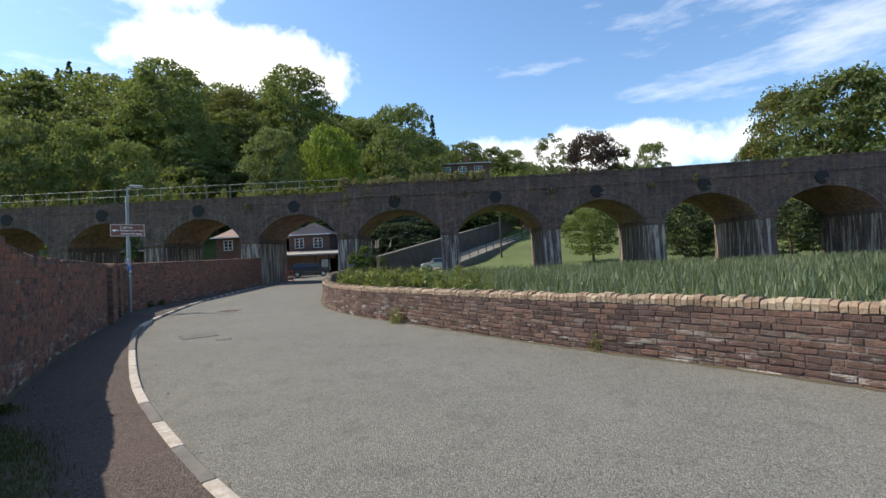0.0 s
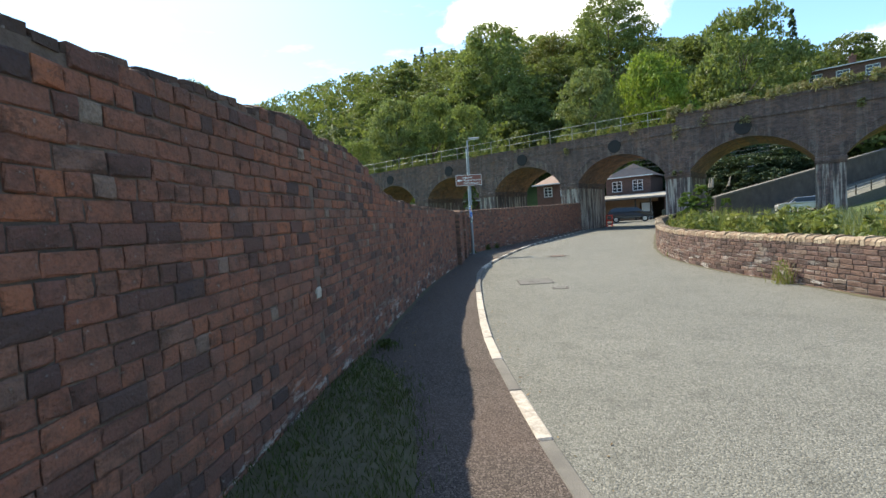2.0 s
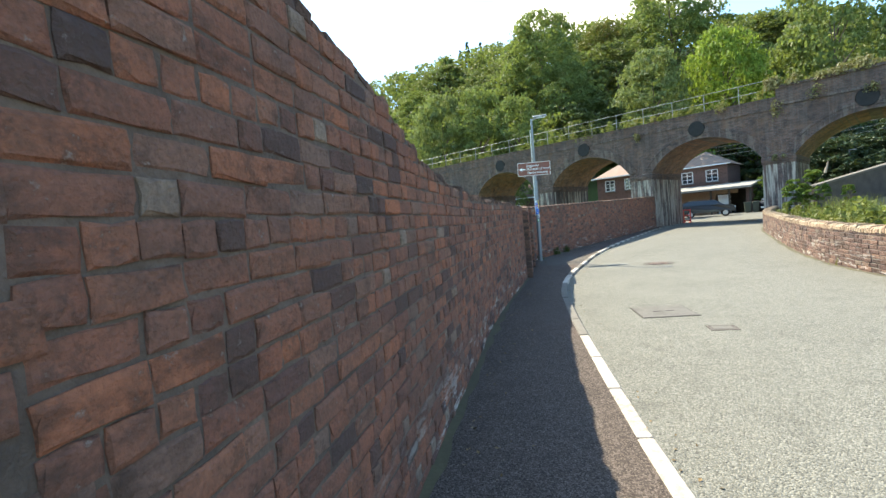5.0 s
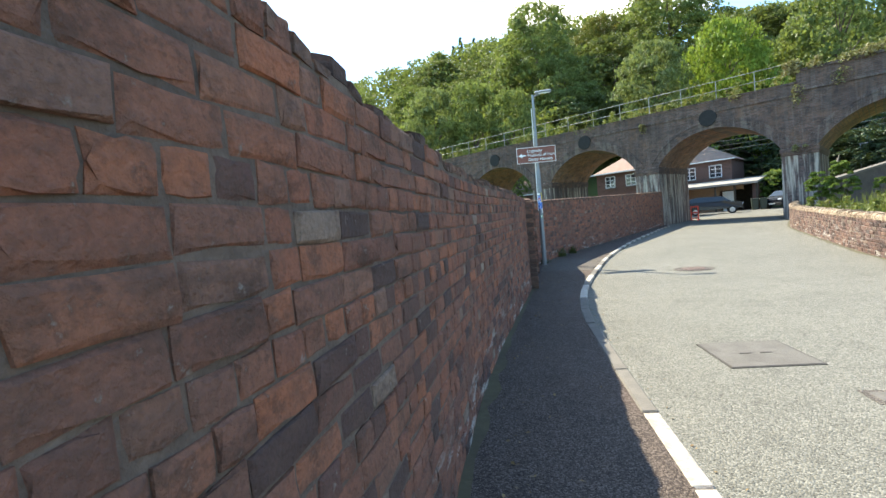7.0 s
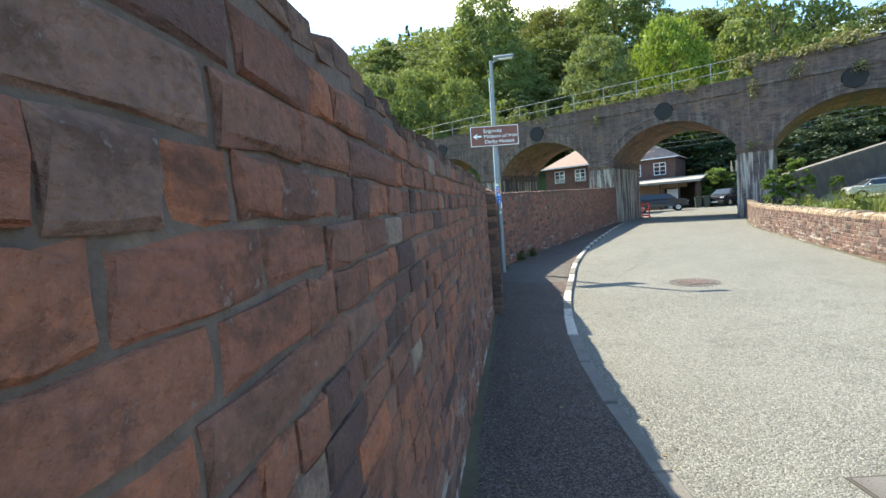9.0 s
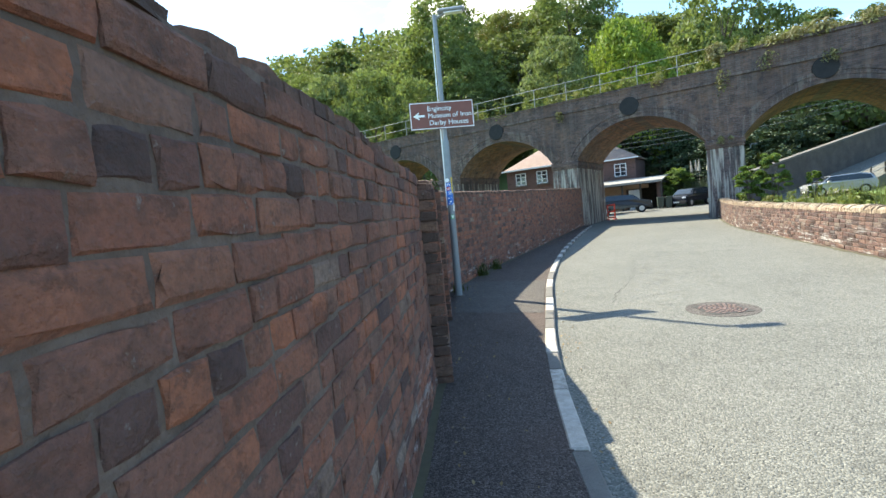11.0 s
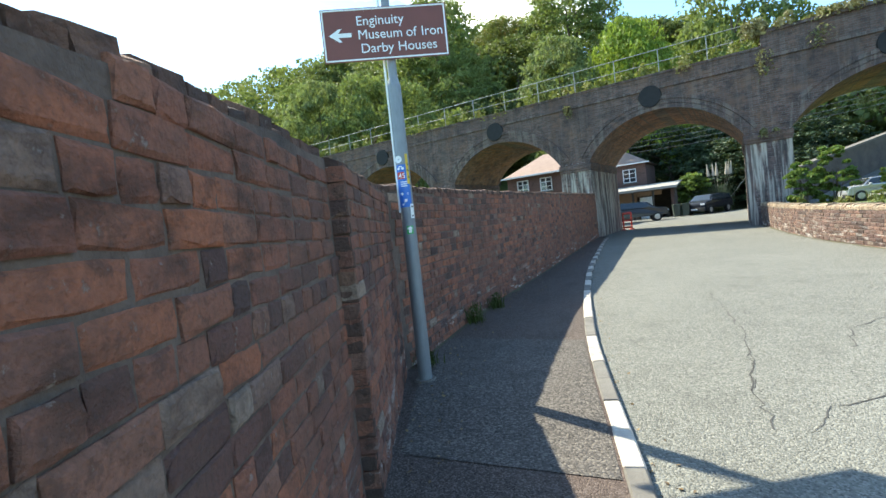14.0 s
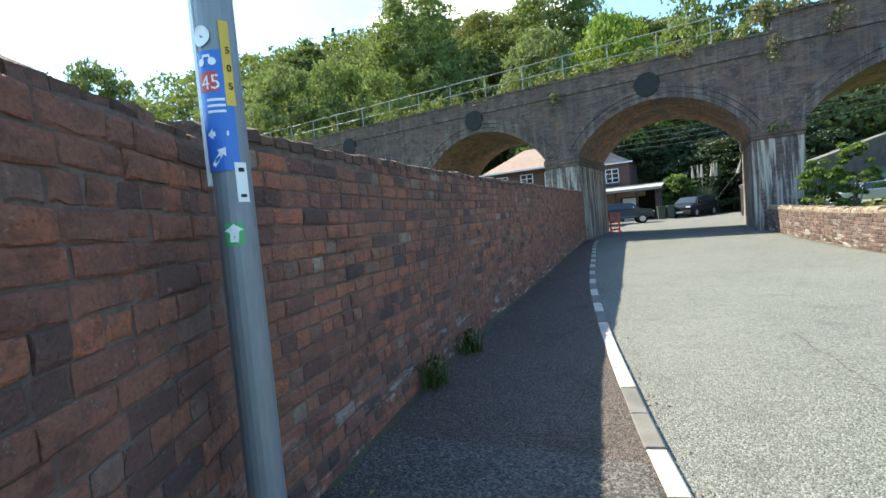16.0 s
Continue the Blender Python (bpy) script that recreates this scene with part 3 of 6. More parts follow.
A_HEIGHT = [(-4.0, 1.98), (2.0, 2.18), (3.34, 2.27), (4.1, 2.32), (4.6, 2.365), (5.40, 2.45), (5.44, 2.355), (6.2, 2.36), (6.7, 2.315), (7.07, 2.21), (7.5, 2.07), (7.8, 1.965), (8.05, 1.93), (8.5, 1.875), (9.0, 1.885), (9.5, 1.84), (11.5, 1.83), (12.8, 1.82), (13.2, 1.84), (13.9, 1.775), (14.9, 1.775), (18.8, 1.775)]


def a_top(s):
    y = WALL_A.at(s).y
    return float(np.interp(y, [q[0] for q in A_HEIGHT], [q[1] for q in A_HEIGHT])) + 0.008 * math.sin(s * 5.1) + 0.008 * math.sin(s * 13.7)


def b_top(s):
    return 1.82 + 0.30 * s / WALL_B.length + 0.008 * math.sin(s * 4.0)


def low_top(s):
    return float(np.interp(LOW.at(s).y, [4, 8, 15, 38], [0.82, 0.79, 0.74, 0.80]))


zero = lambda s: -0.2
FACE_Y = lambda x: 38.5 - (0.0036 * x * x if x > 0 else 0.0)
VIA_DEPTH = 5.8


def smooth(a, b, v):
    t = min(1, max(0, (v - a) / (b - a)))
    return t * t * (3 - 2 * t)


def terrain(x, y):
    """Level by the road; wooded hill behind the viaduct and beyond it."""
    d = y * 0.93 - x * 0.36
    h = 39 * smooth(66, 140, d) * (1 - 0.62 * smooth(-42, 30, x))
    h *= 1 - 0.75 * smooth(60, 150, -x - 0.45 * y)
    h += 6 * smooth(52, 92, y) * smooth(-4, 12, x)
    h += 5 * smooth(40, 90, x)
    return h - 0.03


def make_ground():
    xs = np.concatenate([np.linspace(-2500, -220, 9), np.linspace(-200, 160, 91), np.linspace(180, 2500, 9)])
    ys = np.concatenate([np.linspace(-2500, -60, 9), np.linspace(-50, 300, 89), np.linspace(320, 2500, 9)])
    verts = [(float(x), float(y), terrain(x, y) + (0.35 * noise.noise(Vector((x * 0.08, y * 0.08, 0))) if y > 66 else 0)) for y in ys for x in xs]
    w = len(xs)
    faces = [(j * w + i, j * w + i + 1, (j + 1) * w + i + 1, (j + 1) * w + i) for j in range(len(ys) - 1) for i in range(w - 1)]
    ob = mesh_part("ground", verts, faces, M_GROUND, None, "rough grass ground rising into a wooded hillside", "structure", True)
    tagged(ob, category="ground")


make_ground()


def along(curve, y0, y1, n, shift=0.0):
    pts = []
    for i in range(n + 1):
        s = curve.s_at_y(y0 + (y1 - y0) * i / n)
        p, t, nn = frame_at(curve, s, 1)
        pts.append((p.x + nn.x * shift, p.y + nn.y * shift))
    return pts


def make_road():
    kerb = along(KERB, -2.9, 38.1, 90, -0.02)
    low = along(LOW, -5.9, 38.4, 90, -0.05)
    kerb = [(14.0, -40.0), (6.0, -12.0)] + kerb + [(-16.2, 39.0), (-16.4, 44.5), (-30.0, 48.0), (-46.0, 58.0), (-46.0, 63.0)]
    low = [(26.0, -40.0), (12.0, -14.0)] + low + [(-9.7, 39.0), (-9.6, 44.5), (-8.5, 48.0), (-6.0, 58.0), (-4.0, 63.0)]
    verts, faces = strip(kerb, low, 0.0, 6)
    tagged(mesh_part("road", verts, faces, M_ROAD, None, "pale worn chipped asphalt road running under the arch", "structure"), category="road")
    inner = along(WALL_A, -3.9, 18.7, 60, -0.06) + along(WALL_B, 18.8, 38.3, 50, -0.06)
    outer = []
    for x, y in inner:
        d = np.hypot(KERB.xy[:, 0] - x, KERB.xy[:, 1] - y)
        s = float(KERB.s[int(d.argmin())])
        p, t, nn = frame_at(KERB, s, 1)
        outer.append((p.x - nn.x * 0.1, p.y - nn.y * 0.1))
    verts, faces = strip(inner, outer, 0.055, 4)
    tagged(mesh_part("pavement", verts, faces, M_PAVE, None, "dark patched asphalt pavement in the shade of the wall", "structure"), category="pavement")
    # newer strip of asphalt across the footway
    i0 = along(WALL_A, 17.3, 18.6, 6, 0.16) + along(WALL_B, 18.95, 19.9, 6, 0.05)
    o0 = along(KERB, 17.6, 20.1, 13, -0.135)
    verts, faces = strip(i0, o0, 0.060, 3)
    tagged(mesh_part("pavement_patch", verts, faces, M_PATCH, None, "coarser lighter asphalt repair across the pavement", "structure"), category="pavement")


make_road()

WHITE = [(4.2, 5.05), (5.62, 6.42), (7.15, 10.8), (14.4, 15.6), (16.2, 17.0), (17.85, 18.5), (19.3, 20.15), (21.0, 23.4)]


def make_kerb():
    root = thing("kerb", Matrix.Identity(4), "low kerb stones with worn white painted lengths", "kerb", kind="structure")
    s, k = 0.0, 0
    r = random.Random(5)
    base = {}
    for white in (False, True):
        bm = boxed(-0.445, 0.445, -0.118, 0.0, -0.12, 0.062, 0.012)
        me = bpy.data.meshes.new("kerb_stone")
        bm.to_mesh(me)
        bm.free()
        me.materials.append(M_WHITE if white else M_KERB)
        base[white] = me
    while s < KERB.length - 0.9:
        # short stones on the tight stretches
        mid = KERB.at(s + 0.45)
        l = 0.9 if mid.y < 15 else 0.45 if mid.y < 22 else 0.6
        p, t, n = frame_at(KERB, s + l / 2, 1)
        white = any(a <= p.y <= b for a, b in WHITE) or (p.y > 23.4 and k % 2 == 0)
        if 10.8 < p.y < 14.4:
            white = False
        ob = new("kerb_stone", base[white])
        ob.parent = root
        m = Matrix.Translation((p.x, p.y, r.uniform(-0.004, 0.004))) @ Matrix.Rotation(math.atan2(t.y, t.x) + math.pi, 4, "Z")
        ob.matrix_world = m @ Matrix.Diagonal((l * 0.985 / 0.89, 1, 1, 1))
        s += l
        k += 1


make_kerb()

# ---- tall and low brick walls ----


def top_row(parent, curve, side, s0, s1, top, material, name, w, depth, h, over, single=(0, 0), seed=4, gaps=0.0, rough=0.018):
    """A row of coping bricks along the top of a wall."""
    r = random.Random(seed)
    verts, faces = [], []
    shared = []

    def piece(rr):
        pts = []
        j = lambda a: rr.uniform(-a, a)
        prof = [(over, 0.0), (over, h * 0.62), (over - depth * 0.12, h * 0.93), (over - depth * 0.5, h * 1.06), (over - depth * 0.88, h * 0.93), (over - depth, h * 0.62), (over - depth, 0.0)]
        dz = j(rough)
        for sx in (-1, 1):
            for y, z in prof:
                pts.append((sx * (w / 2 - 0.006) + j(0.004), y + j(0.006), z + (dz if z > 0 else 0) + j(0.004)))
        n = len(prof)
        fs = [tuple(range(n)), tuple(range(2 * n - 1, n - 1, -1))] + [(i, n + i, n + (i + 1) % n, (i + 1) % n) for i in range(n)]
        return pts, fs
    for i in range(5):
        me = bpy.data.meshes.new(name)
        pts, fs = piece(r)
        me.from_pydata(pts, [], fs)
        me.materials.append(material)
        shared.append(me)
    s, k = s0, 0
    while s < s1 - w:
        mid = s + w / 2
        if r.random() < gaps:
            s += w
            continue
        p, t, n = frame_at(curve, mid, side)
        ang = math.atan2(t.y, t.x) + (math.pi if side > 0 else 0)
        slope = math.atan2(top(mid + 0.15) - top(mid - 0.15), 0.3)
        m = Matrix.Translation((p.x, p.y, top(mid) - 0.012 + r.uniform(-0.010, 0.010))) @ Matrix.Rotation(ang, 4, "Z") @ Matrix.Rotation(slope * (1 if side > 0 else -1), 4, "Y") @ Matrix.Rotation(r.uniform(-0.05, 0.05), 4, "Z") @ Matrix.Rotation(r.uniform(-0.05, 0.05), 4, "Y")
        if single[0] < mid < single[1] and k < 290:
            ob = new(name, r.choice(shared))
            ob.parent = parent
            ob.matrix_world = m
            k += 1
        else:
            pts, fs = piece(r)
            b = len(verts)
            verts += [tuple(m @ Vector(v)) for v in pts]
            faces += [tuple(b + i for i in f) for f in fs]
        s += w
    mesh_part("coping", verts, faces, material, parent, kind="stuff")


def end_bricks(outer, inner, top):
    """The exposed end of a wall that steps out from its neighbour."""
    r = random.Random(17)
    a, b = Vector(outer), Vector(inner)
    run = a - b
    width = run.length
    mid = (a + b) / 2
    m = Matrix.Translation((mid.x, mid.y, 0)) @ Matrix.Rotation(math.atan2(run.y, run.x) + math.pi, 4, "Z")
    if (m.to_3x3() @ Vector((0, 1, 0))).y > 0:
        m = m @ Matrix.Rotation(math.pi, 4, "Z")
    verts, faces = [], []
    row = 0
    while -0.06 + (row + 1) * 0.087 < top + 0.05:
        mm = m @ Matrix.Translation((r.uniform(-0.004, 0.004), r.uniform(-0.003, 0.004), -0.06 + (row + 0.5) * 0.087))
        k = len(verts)
        verts += [tuple(mm @ Vector(v)) for v in brick_verts(width + 0.012, 0.05, 0.081, r, 0.005)]
        faces += [tuple(k + i for i in f) for f in BRICK_FACES]
        row += 1
    return verts, faces


def make_wall_a():
    root = thing("wall_1", Matrix.Identity(4), "tall weathered red brick wall with a swept top", "wall", kind="structure")
    step1, joint = WALL_A.s_at_y(14.96), WALL_A.s_at_y(5.42)
    v, f = wall_core(WALL_A, 1, 0.0, joint, 0.46, zero, a_top)
    mesh_part("wall_core", v, f, M_MORTAR, root, "lime mortar body")
    v, f = wall_core(WALL_A, 1, joint, step1 + 0.1, 0.46, zero, a_top)
    mesh_part("wall_core", v, f, M_MORTAR, root, "lime mortar body")
    s_a, s_b = WALL_A.s_at_y(7.2), WALL_A.s_at_y(14.8)
    # an older length of thick courses ends in a straight joint where the top drops
    brick_wall(root, WALL_A, 1, 2.0, joint - 0.02, lambda s: 0.0, a_top, M_RED, (0, 0, 0, 0), 0.099, 21, proud=0.013)
    brick_wall(root, WALL_A, 1, joint, step1 + 0.12, lambda s: 0.0, a_top, M_RED, (s_a, s_b, 0.95, 1.32), 0.089, 2, ragged=0.0)
    top_row(root, WALL_A, 1, 2.0, joint - 0.02, a_top, M_CAP, "cap_brick", 0.112, 0.47, 0.062, 0.004, seed=7, rough=0.012)
    top_row(root, WALL_A, 1, joint, step1 + 0.1, a_top, M_CAP, "cap_brick", 0.112, 0.47, 0.062, 0.004, single=(s_a, s_b), seed=8, gaps=0.07, rough=0.024)
    # one brick splashed with white paint beside the joint
    p, t, n = frame_at(WALL_A, joint - 0.10, 1)
    ob = mesh_part("painted_brick", brick_verts(0.105, 0.08, 0.088, random.Random(2), 0.004), BRICK_FACES, M_WHITE, root, "brick splashed with white paint")
    ob.matrix_world = Matrix.Translation((p.x + n.x * 0.026, p.y + n.y * 0.026, 0.985)) @ Matrix.Rotation(math.atan2(t.y, t.x) + math.pi, 4, "Z")
    # two lengths that step out towards the road
    bays = (((-10.665, 15.035), (-11.93, 16.95), (-10.775, 14.945), (1.685, 1.735, 1.785, 1.80)), ((-11.85, 16.975), (-13.03, 18.76), (-11.925, 16.925), (1.745, 1.755, 1.765, 1.775)))
    for k, (start, end, inner, tops) in enumerate(bays):
        a, b = Vector(start), Vector(end)
        line = Curve([tuple(a), tuple((a + b) / 2), tuple(b)])
        h = lambda s, tops=tops: float(np.interp(s, (0.0, 0.75, 1.5, 2.3), tops)) + 0.006 * math.sin(s * 9.0)
        v, f = wall_core(line, 1, 0.02, line.length, 0.46 if k == 0 else 0.34, zero, h)
        bay = mesh_part("wall_bay", v, f, M_MORTAR, root, "stepped length of brick wall")
        brick_wall(bay, line, 1, 0.0, line.length, lambda s: 0.0, h, M_RED, (0, 0, 0, 0), 0.087, 30 + k, ragged=0.0)
        top_row(bay, line, 1, 0.0, line.length, h, M_CAP, "cap_brick", 0.112, 0.40, 0.075, -0.012, seed=33 + k, rough=0.012)
        v, f = end_bricks(start, inner, h(0))
        # the end face is darker than the wall: it takes the cap brick colour
        mesh_part("return_bricks", v, f, M_CAP, bay, kind="stuff")


def make_wall_b():
    root = thing("wall_2", Matrix.Identity(4), "red brick boundary wall leading to the viaduct pier", "wall", kind="structure")
    v, f = wall_core(WALL_B, 1, 0.0, WALL_B.length, 0.4, zero, b_top)
    mesh_part("wall_core", v, f, M_MORTAR, root, "lime mortar body")
    brick_wall(root, WALL_B, 1, 0.03, WALL_B.length, lambda s: 0.0, b_top, M_RED, (0.3, 4.5, 0.5, 1.15), 0.088, 6)
    top_row(root, WALL_B, 1, 0.0, WALL_B.length, b_top, M_CAP, "cap_brick", 0.112, 0.42, 0.07, 0.012, single=(0.2, 9.0), seed=9, rough=0.010)


def make_low_wall():
    root = thing("wall_3", Matrix.Identity(4), "low brown brick wall with sandy rounded coping and white salts", "wall", kind="structure")
    v, f = wall_core(LOW, -1, 0.0, LOW.length, 0.3, zero, low_top)
    mesh_part("wall_core", v, f, M_MORTAR2, root, "pale stained mortar body")
    s_a, s_b = LOW.s_at_y(6.2), LOW.s_at_y(14.0)
    brick_wall(root, LOW, -1, 5.0, LOW.length, lambda s: 0.0, low_top, M_BROWN, (s_a, s_b, 0.1, 0.8), 0.082, 12, False, 0.010)
    top_row(root, LOW, -1, 5.0, LOW.length, low_top, M_COPING, "coping_brick", 0.084, 0.33, 0.115, 0.015, single=(LOW.s_at_y(5.5), LOW.s_at_y(22)), seed=15)


# ---- viaduct ----
SPRING, RISE = 3.75, 1.78
# left and right jamb of each opening
OPENINGS = [(-47.4, -41.2), (-39.55, -33.35), (-31.7, -25.5), (-23.85, -17.6), (-16.15, -9.8), (-8.25, -1.55), (-0.2, 6.5), (7.8, 14.22), (15.65, 22.1), (23.35, 30.0), (31.3, 38.0)]


def arch_radius(half):
    return (half * half + RISE * RISE) / (2 * RISE)


def arch_z(u, half):
    r = arch_radius(half)
    return SPRING + RISE - r + math.sqrt(max(0.0, r * r - u * u))


def bend(verts):
    return [(x, FACE_Y(x) + y, z) for x, y, z in verts]


def via_top(c):
    return 7.05 if c < -8 else 7.6


def arch_bay(root, k):
    left, right = OPENINGS[k]
    c, half = (left + right) / 2, (right - left) / 2
    start = (OPENINGS[k - 1][1] + left) / 2 if k else left - 0.8
    stop = (right + OPENINGS[k + 1][0]) / 2 if k + 1 < len(OPENINGS) else right + 0.8
    top = via_top(c)
    us = [start, left] + [left + 2 * half * i / 24 for i in range(1, 24)] + [right, stop]
    low = [SPRING, SPRING] + [arch_z(u - c, half) for u in us[2:-2]] + [SPRING, SPRING]
    verts, faces = [], []
    for u, z in zip(us, low):
        verts += [(u, 0, z), (u, 0, top), (u, VIA_DEPTH, top), (u, VIA_DEPTH, z)]
    n = len(us)
    for i in range(n - 1):
        a, b = 4 * i, 4 * i + 4
        faces += [(a, b, b + 1, a + 1), (a + 1, b + 1, b + 2, a + 2), (a + 2, b + 2, b + 3, a + 3)]
    mesh_part("spandrel", bend(verts), faces, M_VIA, root, "sooty brick spandrel")
    verts, faces = [], []
    for i in range(33):
        u = -half + 2 * half * i / 32
        z = arch_z(u, half)
        verts += [(c + u, -0.02, z - 0.004), (c + u, VIA_DEPTH + 0.02, z - 0.004)]
    faces = [(2 * i, 2 * i + 1, 2 * i + 3, 2 * i + 2) for i in range(32)]
    mesh_part("arch_soffit", bend(verts), faces, M_SOFFIT, root, "warm brown arch soffit")
    rad = arch_radius(half)
    # three rings, each a little further out
    for ring, (r0, r1, out) in enumerate(((0.0, 0.19, 0.03), (0.205, 0.38, 0.045), (0.395, 0.55, 0.07))):
        verts, faces = [], []
        for i in range(33):
            a = math.asin(half / rad) * (-1 + 2 * i / 32)
            zc = SPRING + RISE - rad
            for rr in (rad + r0, rad + r1):
                verts += [(c + rr * math.sin(a), -out, zc + rr * math.cos(a)), (c + rr * math.sin(a), 0.02, zc + rr * math.cos(a))]
        for i in range(32):
            a, b = 4 * i, 4 * i + 4
            faces += [(a, b, b + 2, a + 2), (a + 2, b + 2, b + 3, a + 3), (a + 1, b + 1, b, a)]
        mesh_part("arch_ring", bend(verts), faces, M_RING, root, "dark brick arch ring")
    # tie plate over the crown
    bm = bmesh.new()
    tube(bm, (0, 0.02, 0), (0, -0.09, 0), 0.5, 0.46, 24)
    bm.transform(Matrix.Translation((c - 0.25, FACE_Y(c - 0.25), 6.15)))
    part("tie_plate", bm, M_BLACK, root, "round black iron tie plate")


def viaduct_pier(root, u0, u1):
    bm = bmesh.new()
    box(bm, u0, u1, 0, VIA_DEPTH, -0.4, SPRING)
    for v in bm.verts:
        if v.co.z < 0:
            v.co.x += -0.05 if v.co.x < (u0 + u1) / 2 else 0.05
            v.co.y += -0.06 if v.co.y < 1 else 0.06
    for v in bm.verts:
        v.co.y += FACE_Y((u0 + u1) / 2)
    limed = -20 < u0 < -12
    pier = part("pier", bm, M_JAMB if limed else M_PIER, root, "brick pier streaked with white lime" if limed else "sooty brick pier with faint lime runs")
    y = FACE_Y((u0 + u1) / 2)
    bm = boxed(u0 - 0.07, u1 + 0.07, y - 0.09, y + VIA_DEPTH + 0.09, SPRING - 0.30, SPRING - 0.02, 0.03)
    box(bm, u0 - 0.04, u1 + 0.04, y - 0.06, y + VIA_DEPTH + 0.06, SPRING - 0.42, SPRING - 0.29, 0.02)
    part("impost", bm, M_VIA, pier, "moulded brick impost")


def make_viaduct():
    root = thing("viaduct", Matrix.Identity(4), "sooty brick railway viaduct of segmental arches", "viaduct", kind="structure")
    for k in range(len(OPENINGS)):
        arch_bay(root, k)
        after = OPENINGS[k + 1][0] if k + 1 < len(OPENINGS) else OPENINGS[k][1] + 1.4
        viaduct_pier(root, OPENINGS[k][1], after)
    # string course and copings
    for x0, x1, z0, z1, out, name in ((-50, -8.85, 6.42, 6.52, 0.06, "string_course"), (-50, -8.85, 7.05, 7.13, 0.05, "parapet_coping"), (-8.85, 48, 6.60, 6.72, 0.07, "string_course"), (-8.85, 48, 7.60, 7.72, 0.06, "parapet_coping")):
        n = 40
        verts, faces = [], []
        for i in range(n + 1):
            x = x0 + (x1 - x0) * i / n
            for y in (-out, 0.35):
                for z in (z0, z1):
                    verts.append((x, y, z))
        for i in range(n):
            a, b = 4 * i, 4 * i + 4
            faces += [(a, b, b + 1, a + 1), (a + 1, b + 1, b + 3, a + 3), (a, a + 2, b + 2, b), (a + 2, a + 3, b + 3, b + 2)]
        faces += [(0, 1, 3, 2), (4 * n, 4 * n + 2, 4 * n + 3, 4 * n + 1)]
        mesh_part(name, bend(verts), faces, M_RING, root)


make_viaduct()


def make_railing():
    root = thing("railing", Matrix.Identity(4), "thin grey metal safety railing along the viaduct deck", "railing")
    y, z = 38.85, 7.12
    for i in range(22):
        x = -9.0 - 1.9 * i
        bm = tubed((x, y, z), (x, y, z + 1.12), 0.024, n=6)
        part("post", bm, M_RAIL, root)
    for h in (0.55, 1.1):
        part("rail", tubed((-9.0, y, z + h), (-49.5, y, z + h), 0.02, n=6), M_RAIL, root)


make_railing()

# ---- plants ----


def leaf_cards(points, normals, sizes, r, narrow=0.55):
    """Small folded leaves, two triangles each."""
    n = len(points)
    a = r.normal(size=(n, 3))
    a /= np.linalg.norm(a, axis=1)[:, None]
    nrm = normals + 0.9 * r.normal(size=(n, 3))
    nrm /= np.linalg.norm(nrm, axis=1)[:, None]
    a -= nrm * (a * nrm).sum(1)[:, None]
    a /= np.linalg.norm(a, axis=1)[:, None] + 1e-9
    b = np.cross(nrm, a) * narrow
    s = sizes[:, None]
    v = np.stack([points - a * s, points + b * s + nrm * s * 0.12, points + a * s, points - b * s + nrm * s * 0.12], axis=1).reshape(-1, 3)
    f = np.arange(4 * n).reshape(-1, 4)
    return v, f


def crown_points(r, clumps, per, height, width, base, shape):
    """Leaf places on clumps that fill an uneven crown."""
    pts, nrm = [], []
    for i in range(clumps):
        t = r.uniform(0, 1) ** 0.85
        ang = r.uniform(0, 2 * math.pi)
        if shape == "cone":
            rad = (1 - t) * 0.95 + 0.05
        elif shape == "tall":
            rad = math.sin(math.pi * (0.14 + 0.80 * t)) ** 0.6
        else:
            rad = math.sin(math.pi * (0.20 + 0.72 * t)) ** 0.75
        lobe = 1 + 0.22 * math.sin(3 * ang + 5 * t) + 0.12 * math.sin(7 * ang - 9 * t)
        d = (0.55 + 0.45 * r.uniform(0, 1) ** 0.4) * rad * lobe * width / 2
        c = np.array([d * math.cos(ang), d * math.sin(ang), base + (height - base) * t])
        cr = width * r.uniform(0.085, 0.165) * (0.55 if shape == "cone" else 1)
        q = r.normal(size=(per, 3))
        q /= np.linalg.norm(q, axis=1)[:, None]
        q[:, 2] = np.abs(q[:, 2]) * 0.9 - 0.25
        p = c + q * cr * r.uniform(0.6, 1.08, size=(per, 1)) * np.array([1, 1, 0.8])
        pts.append(p)
        nrm.append(q)
    return np.concatenate(pts), np.concatenate(nrm)


